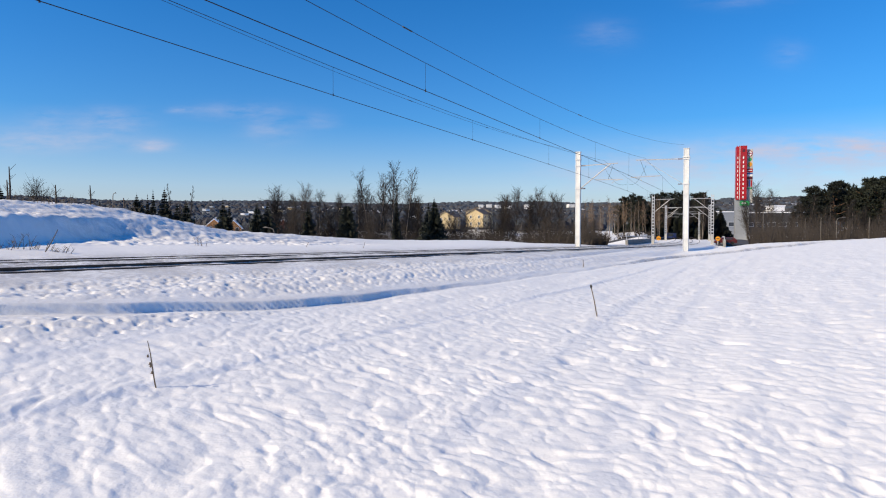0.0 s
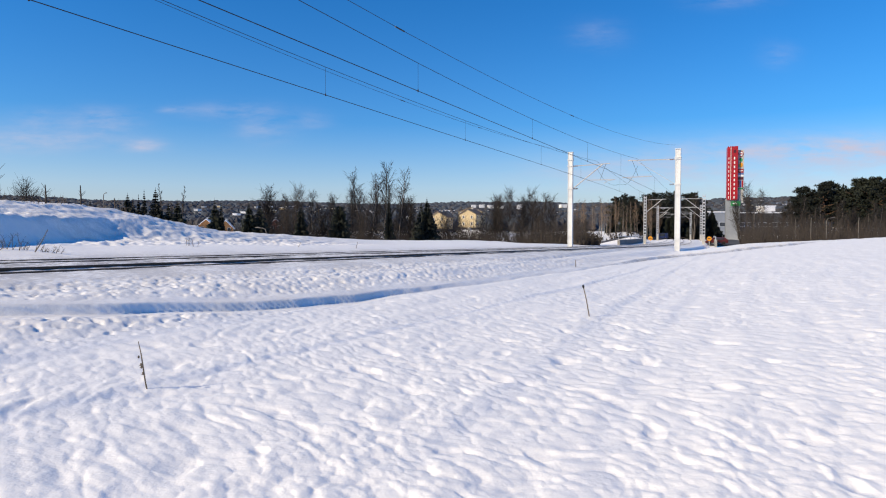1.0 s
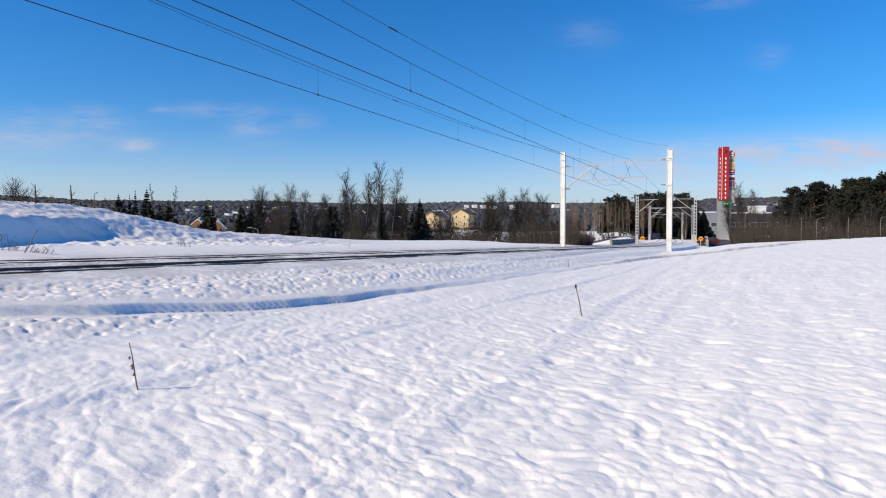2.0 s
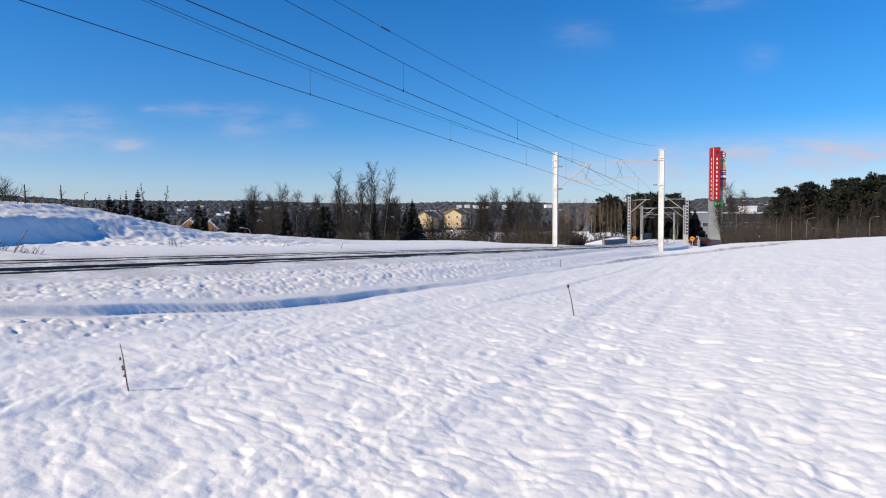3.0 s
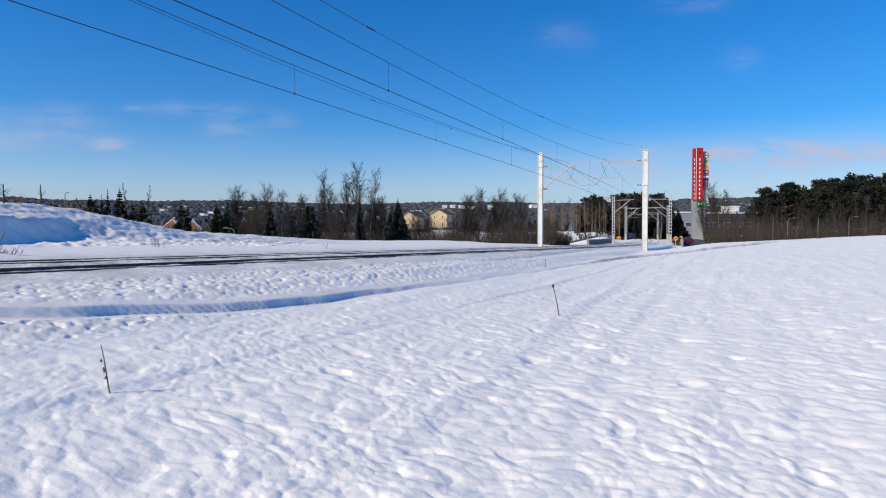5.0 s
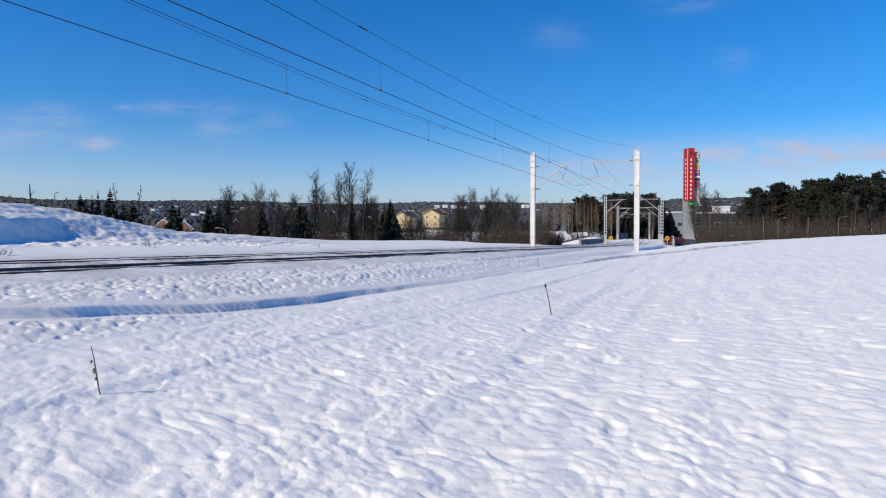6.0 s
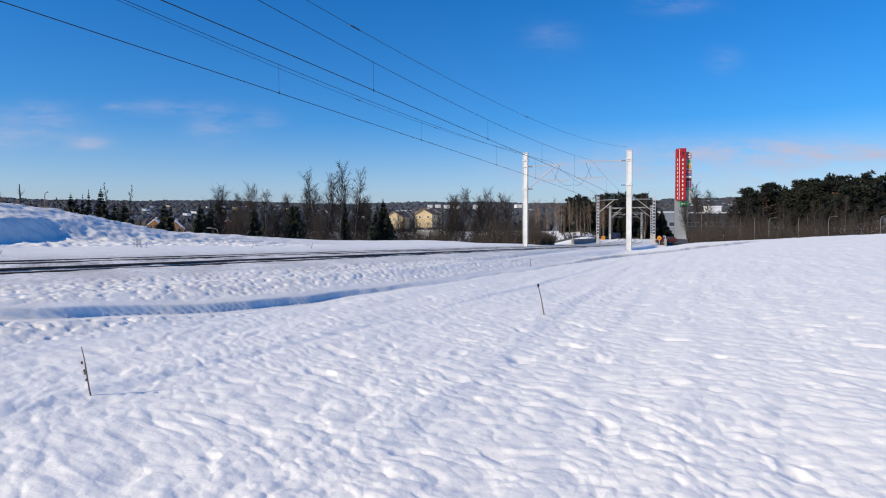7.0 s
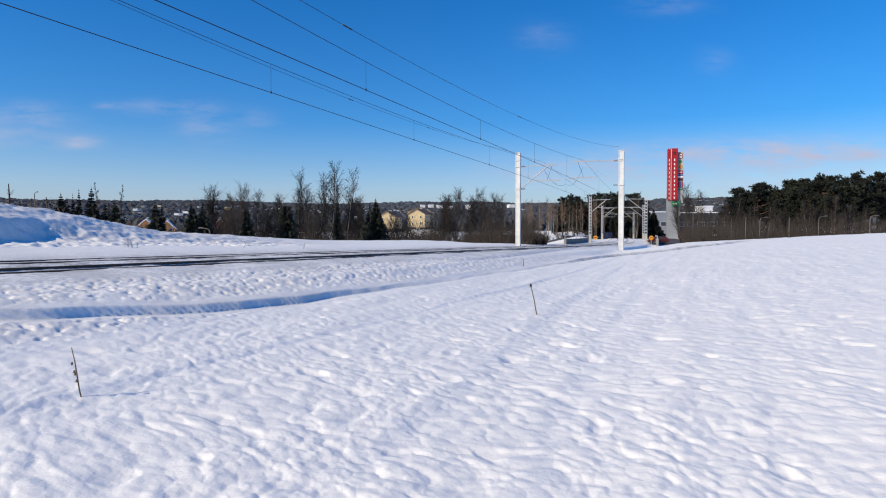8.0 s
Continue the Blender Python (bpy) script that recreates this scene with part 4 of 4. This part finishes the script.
build_hall(0.541, 330, -4, 52, 30, 12.6, DARK_PANEL, "long dark shopping hall with a snowy flat roof", 0, 9)
build_hall(0.535, 335, 9.6, 6, 8, 2.7, WHITE, "white plant room on the hall roof", 0, 2, False)
build_hall(0.452, 320, -4, 20, 20, 12.8, GREY_PANEL, "pale grey hall behind the sign tower", 0, 4)
build_hall(0.487, 345, -4, 20, 20, 13.0, DARK_PANEL, "dark hall wing behind bare trees", 0, 4)
for x, d, w, h, e in ((0.061, 950, 8, 5, 0.032), (0.074, 950, 9, 5.5, 0.032), (0.088, 950, 10, 6, 0.031), (0.104, 1000, 12, 6, 0.030), (0.135, 950, 8, 5, 0.032),
                      (0.205, 800, 9, 5, 0.032), (-0.305, 800, 9, 2.4, 0.023), (-0.319, 760, 6, 2.4, 0.020), (-0.263, 1300, 8, 4, 0.032), (-0.245, 1200, 7, 4, 0.030), (-0.270, 1000, 6, 3, 0.023),
                      (-0.050, 600, 12, 3, 0.014), (-0.380, 1000, 8, 4, 0.027)):
    build_hall(x, d, 1.6 + e * d - h * 0.2, w * 0.8, 16, h * 0.72, WHITE, "white distant building on the town slope", 0, 4, False)

town = random.Random(91)
for k in range(34):
    x, d, h = town.uniform(-0.40, -0.14) if k < 24 else town.uniform(0.0, 0.2), town.uniform(900, 1700), town.uniform(2.2, 3.6)
    e = town.uniform(0.019, 0.034)
    build_hall(x, d, 1.6 + e * d - h * 0.5, town.uniform(5, 11), 9, h, town.choice((WHITE, CREAM, GREY_PANEL)), "small distant house with a snowy roof on the town slope", town.uniform(-30, 30), 2, False)


def build_sign_tower(u, d):
    base = -3.0
    tower = thing("sign_tower", "tall red and grey shopping-centre sign tower", "sign tower", pose(u * d, d, base, 0, 0, -19) @ Matrix.Diagonal((0.8, 0.9, 1, 1)))
    top = EYE + 0.1268 * d - base
    low = EYE + 0.042 * d - base
    part("shaft", Form().box(-3.2, 2.3, -1.6, 1.6, 0, low + 0.5), GREY_PANEL, tower)
    core = part("red_column", Form().box(-3.0, -1.75, -2.0, 1.6, low, top - 0.2).box(-1.55, 1.1, -2.3, 1.6, low, top), RED, tower, "red cladding with pale bars of lettering")
    pitch = (top - low) * 0.81 / 10
    for col, w, y in ((-2.4, 0.34, -2.0), (-0.25, 0.62, -2.3)):
        for k in range(10):
            z = low + 0.9 + pitch * k
            part("letter_bar", Form().box(col - w * 0.36, col + w * 0.36, y - 0.05, y - 0.004, z - 0.40, z + 0.40), WHITE, core)
    part("mark", Form().box(-0.7, 0.3, -2.35, -2.304, top - 2.2, top - 1.2), MAROON, core)
    part("trim", Form().box(-1.72, -1.58, -2.36, -1.2, low, top - 0.2), WHITE, core)
    side = part("side_panel", Form().box(1.12, 3.55, -1.2, 1.2, low - 1.0, top - 1.2), CONCRETE, tower, "grey side panel with coloured shop emblems")
    z = top - 1.5

    def emblem(mat, x0, x1, drop, h, lift=0.0):
        part("emblem", Form().box(x0, x1, -1.28 - lift, -1.204 - lift, z - drop - h, z - drop), mat, side)

    def disc(mat, drop, r, lift=0.0):
        part("emblem", Form().tube([(2.33, -1.28 - lift, z - drop - r), (2.33, -1.204 - lift, z - drop - r)], r, 18), mat, side)
    disc(RED, 0.1, 1.0)
    disc(WHITE, 0.35, 0.75, 0.08)
    emblem(RED, 1.75, 2.9, 0.9, 0.35, 0.16)
    disc(GREEN, 2.5, 0.62)
    disc(YELLOW, 4.0, 0.8)
    emblem(GREEN, 1.5, 2.2, 4.9, 0.5, 0.08)
    emblem(RED, 1.25, 3.45, 6.2, 1.25)
    emblem(WHITE, 1.5, 3.2, 6.7, 0.25, 0.08)
    emblem(BLUE, 1.25, 3.45, 7.65, 0.45)
    emblem(WHITE, 1.25, 3.45, 8.15, 0.55)
    emblem(MAROON, 1.25, 3.45, 8.95, 0.9)
    for k, mat in enumerate((RED, BLUE, RED)):
        emblem(mat, 1.3 + 0.75 * k, 1.85 + 0.75 * k, 10.1, 2.2)
    emblem(GREEN, 1.4, 3.3, 12.6, 0.5)
    board = part("green_board", Form().box(-1.4, 2.2, -2.5, -1.6, low - 1.95, low - 0.45), GREEN, tower, "green sign board under the red column")
    part("letter_bar", Form().box(-0.9, 0.9, -2.56, -2.504, low - 1.4, low - 1.0), WHITE, board)
    for k in range(5):
        part("crown_fin", Form().box(-2.8 + k * 0.88, -2.5 + k * 0.88, -1.6, -1.2, top - 0.4, top + 0.12), RED, tower)


build_sign_tower(0.477, 215)


# ---- road, lamps, cars ----
def build_road(label, points, half):
    """A strip of cleared asphalt along plan points (bearing, distance), with low ploughed banks beside it."""
    f = Form()
    pts = []
    for (u0, d0), (u1, d1) in zip(points[:-1], points[1:]):
        for k in range(12):
            q = k / 12
            d = d0 + (d1 - d0) * q
            pts.append(((u0 + (u1 - u0) * q) * d, d))
    for k, (x, y) in enumerate(pts):
        a, b = Vector(pts[max(k - 1, 0)]), Vector(pts[min(k + 1, len(pts) - 1)])
        side = (b - a).normalized().orthogonal() * half
        level = ground_at(x, y) + 0.10
        for w in (-1, 1):
            f.v.append((x + side.x * w, y + side.y * w, level))
    f.f = [(2 * k, 2 * k + 1, 2 * k + 3, 2 * k + 2) for k in range(len(pts) - 1)]
    i = len(f.v)
    f.v += [(x, y, z - 0.5) for x, y, z in f.v]
    for k in range(len(pts) - 1):
        f.f += [(2 * k, 2 * k + 2, i + 2 * k + 2, i + 2 * k), (2 * k + 1, i + 2 * k + 1, i + 2 * k + 3, 2 * k + 3)]
    tagged(new("road", f.mesh("road", ASPHALT)), label, "road", kind="structure")


build_road("cleared asphalt road between snow banks", ((0.175, 171), (0.25, 173), (0.31, 175), (0.345, 195), (0.385, 222)), 4.0)
build_road("dark cleared road bending below the field", ((0.436, 118), (0.451, 128), (0.465, 150), (0.456, 185), (0.424, 230)), 4.0)


def build_lamp(u, d, e, arm, label="grey street lamp with a curved arm"):
    g = ground_at(u * d, d)
    h = EYE + e * d - g
    lamp = thing("street_lamp", label, "street lamp", pose(u * d, d, g - 0.1), "street lamps")
    part("pole", Form().tube([(0, 0, 0), (0, 0, h - 0.6), (arm * 0.15, 0, h - 0.15), (arm * 0.5, 0, h), (arm, 0, h + 0.05)], [0.08, 0.06, 0.05, 0.04, 0.04], 8), POLE, lamp)
    part("lantern", Form().tube([(arm * 0.95, 0, h + 0.04), (arm * 1.3, 0, h + 0.1), (arm * 1.75, 0, h + 0.06)], [0.06, 0.09, 0.05], 8), POLE, lamp)


build_lamp(-0.269, 75, 0.000, -0.75)
build_lamp(-0.082, 88, -0.012, -0.75)
for x, d, e, a in ((0.627, 110, 0.014, 0.9), (0.732, 108, 0.016, 1.0), (0.825, 105, 0.017, 1.0), (0.510, 130, 0.027, 0.8), (0.602, 115, 0.013, 0.05), (0.679, 112, 0.013, 0.05), (0.577, 120, 0.011, 0.05)):
    build_lamp(x, d, e, a)


def build_car(u, d, z, turn, paint, label, van=False):
    car = thing("van" if van else "car", label, "van" if van else "car", pose(u * d, d, z, 0, 0, turn), "parked cars by the road")
    h = 2.1 if van else 1.42
    prof = [(-2.1, 0.35), (2.1, 0.35), (2.15, 0.75), (1.2, 0.95), (0.6, h), (-1.5 if not van else -2.05, h), (-2.1, 0.95)]
    body = Form()
    body.v = [(-0.85, y, zz) for y, zz in prof] + [(0.85, y, zz) for y, zz in prof]
    k = len(prof)
    body.f = [tuple(range(k)), tuple(reversed(range(k, 2 * k)))] + [(j, k + j, k + (j + 1) % k, (j + 1) % k) for j in range(k)]
    part("body", body, paint, car)
    for sx in (-1, 1):
        part("side_window", Form().box(min(sx * 0.855, sx * 0.87), max(sx * 0.855, sx * 0.87), -1.3, 0.5, 1.0, h - 0.12), GLASS, car)
        for y in (-1.3, 1.3):
            part("wheel", Form().tube([(sx * 0.70, y, 0.32), (sx * 0.88, y, 0.32)], 0.32, 14), RUBBER, car)
    part("windscreen", Form().face((-0.75, 1.18, 0.985), (0.75, 1.18, 0.985), (0.75, 0.66, h - 0.06), (-0.75, 0.66, h - 0.06)), GLASS, car)


build_car(0.361, 210, ground_at(0.361 * 210, 210) + 0.12, 60, DEEP_BLUE, "dark blue van parked beyond the bridge", True)
build_car(0.450, 127, ground_at(0.450 * 127, 127) + 0.11, 70, MAROON, "dark red car on the road below the field")

# ---- small things on the snow ----
def build_snag(u, d, e, fork):
    g = ground_at(u * d, d)
    h = EYE + e * d - g
    rnd = random.Random(int(u * 1000))
    post = thing("dead_trunk", "bare dead trunk standing on the snowy mound", "dead tree", pose(u * d, d, g - 0.2), "dead trunks on the mound")
    part("trunk", Form().tube([(0, 0, 0), (0.03, 0, h * 0.5), (0.0, 0, h + 0.2)], [0.05, 0.042, 0.022], 7), BARK_DARK, post)
    for k in range(4 + 3 * fork):
        z = h * rnd.uniform(0.45, 1.0)
        a = rnd.choice((-1, 1)) * rnd.uniform(0.12, 0.32)
        part("stub", Form().tube([(0, 0, z), (a, 0.1, z + abs(a) * 1.2)], [0.014, 0.006], 5), BARK_DARK, post)


for x, d, e, k in ((-0.689, 31.5, 0.097, 0), (-0.693, 33, 0.076, 0), (-0.616, 33.5, 0.068, 1), (-0.561, 35.5, 0.067, 0), (-0.508, 37.5, 0.047, 0)):
    build_snag(x, d, e, k)
build_lamp(-0.525, 95, 0.055, 0.3, "thin pole with a flat head behind the mound")


def build_stalk(u, d, points, knots, label, head=False):
    """A dry weed stem; points: sideways, height, radius."""
    stalk = thing("dry_stalk", label, "weed", pose(u * d, d, ground_at(u * d, d) - 0.05), "dry stalks in the snow")
    part("stem", Form().tube([(x, 0.02 * i, z) for i, (x, z, r) in enumerate(points)], [r for x, z, r in points], 7), DRY, stalk)
    rnd = random.Random(len(points))
    for z, x in knots:
        part("knot", Form().tube([(x, 0.01, z - 0.012), (x, 0.01, z), (x, 0.01, z + 0.012)], [0.006, 0.009, 0.006], 6), DRY, stalk)
        part("side_twig", Form().tube([(x, 0.01, z), (x - rnd.uniform(0.008, 0.016), 0.0, z - rnd.uniform(-0.012, 0.012))], [0.003, 0.0015], 4), DRY, stalk)
    if head:
        x, z, r = points[-1]
        part("seed_head", Form().tube([(x, 0.06, z - 0.015), (x - 0.003, 0.06, z + 0.01), (x - 0.006, 0.06, z + 0.045)], [0.012, 0.021, 0.012], 7), RUBBER, stalk)


build_stalk(-0.4600, 5.23, [(0, 0, 0.0065), (-0.03, 0.10, 0.006), (-0.06, 0.25, 0.0055), (-0.08, 0.33, 0.0045), (-0.112, 0.437, 0.003)], [(0.235, -0.056), (0.255, -0.061), (0.18, -0.045), (0.32, -0.078)], "thin dry brown weed stalk leaning in the snow")
build_stalk(0.2473, 10.74, [(0, 0, 0.010), (-0.025, 0.15, 0.010), (-0.05, 0.32, 0.009), (-0.10, 0.55, 0.008)], [(0.14, -0.024), (0.2, -0.032), (0.25, -0.04)], "dry weed stalk with a dark seed head in the snow", True)
build_stalk(0.224, 25.0, [(0, 0, 0.016), (0.0, 0.2, 0.014), (0.0, 0.34, 0.012)], [], "short stake standing in the snow")
build_stalk(-0.127, 38.5, [(0, 0, 0.016), (0.04, 0.2, 0.014), (0.10, 0.42, 0.010)], [], "thin stake on the snow bank")
build_stalk(-0.219, 35.5, [(0, 0, 0.014), (0.06, 0.14, 0.012), (0.16, 0.32, 0.008)], [], "dry twig on the snow bank")


def build_weeds(u, d, count, tall, label):
    rnd = random.Random(int(d * 10 + count))
    weeds = thing("weed_clump", label, "shrub", pose(u * d, d, ground_at(u * d, d) - 0.05), "weeds at the foot of the mound")
    for k in range(count):
        a, h = rnd.uniform(-0.9, 0.9), tall * rnd.uniform(0.4, 1.0)
        x = rnd.uniform(-0.35, 0.35)
        f = Form().tube([(x, 0, 0), (x + a * h * 0.3, 0.05, h * 0.6), (x + a * h * 0.7, 0.1, h)], [0.010, 0.008, 0.004], 5)
        for j in range(4):
            z = rnd.uniform(0.4, 1.0)
            b = Vector((x + a * h * 0.7 * z, 0.08, h * z))
            f.tube([b, b + Vector((rnd.uniform(-.14, .14), rnd.uniform(-.1, .1), rnd.uniform(0.02, .16)))], [0.005, 0.002], 4)
        part("stem", f, DRY, weeds)


build_weeds(-0.670, 22.5, 9, 0.6, "sparse dry weeds at the foot of the mound")
build_weeds(-0.641, 22.8, 8, 0.45, "sparse dry weeds at the foot of the mound")
build_weeds(-0.609, 22.6, 10, 0.25, "low dry weeds poking out of the snow")
build_weeds(-0.695, 22.0, 6, 0.35, "sparse dry weeds at the foot of the mound")
for x, d, k, h in ((-0.677, 31.6, 7, 0.5), (-0.652, 32.2, 6, 0.4), (-0.629, 33.0, 6, 0.45), (-0.600, 34.0, 7, 0.6), (-0.582, 34.8, 6, 0.5), (-0.522, 37.0, 5, 0.4), (-0.492, 37.2, 6, 0.5)):
    build_weeds(x, d, k, h, "dry weeds along the crest of the mound")
build_weeds(-0.385, 30.0, 6, 0.5, "dry twigs in a mound of snow")
build_stalk(-0.636, 22.4, [(0, 0, 0.02), (0.24, 0.38, 0.018), (0.48, 0.85, 0.012)], [], "long dry twig leaning at the mound's foot")
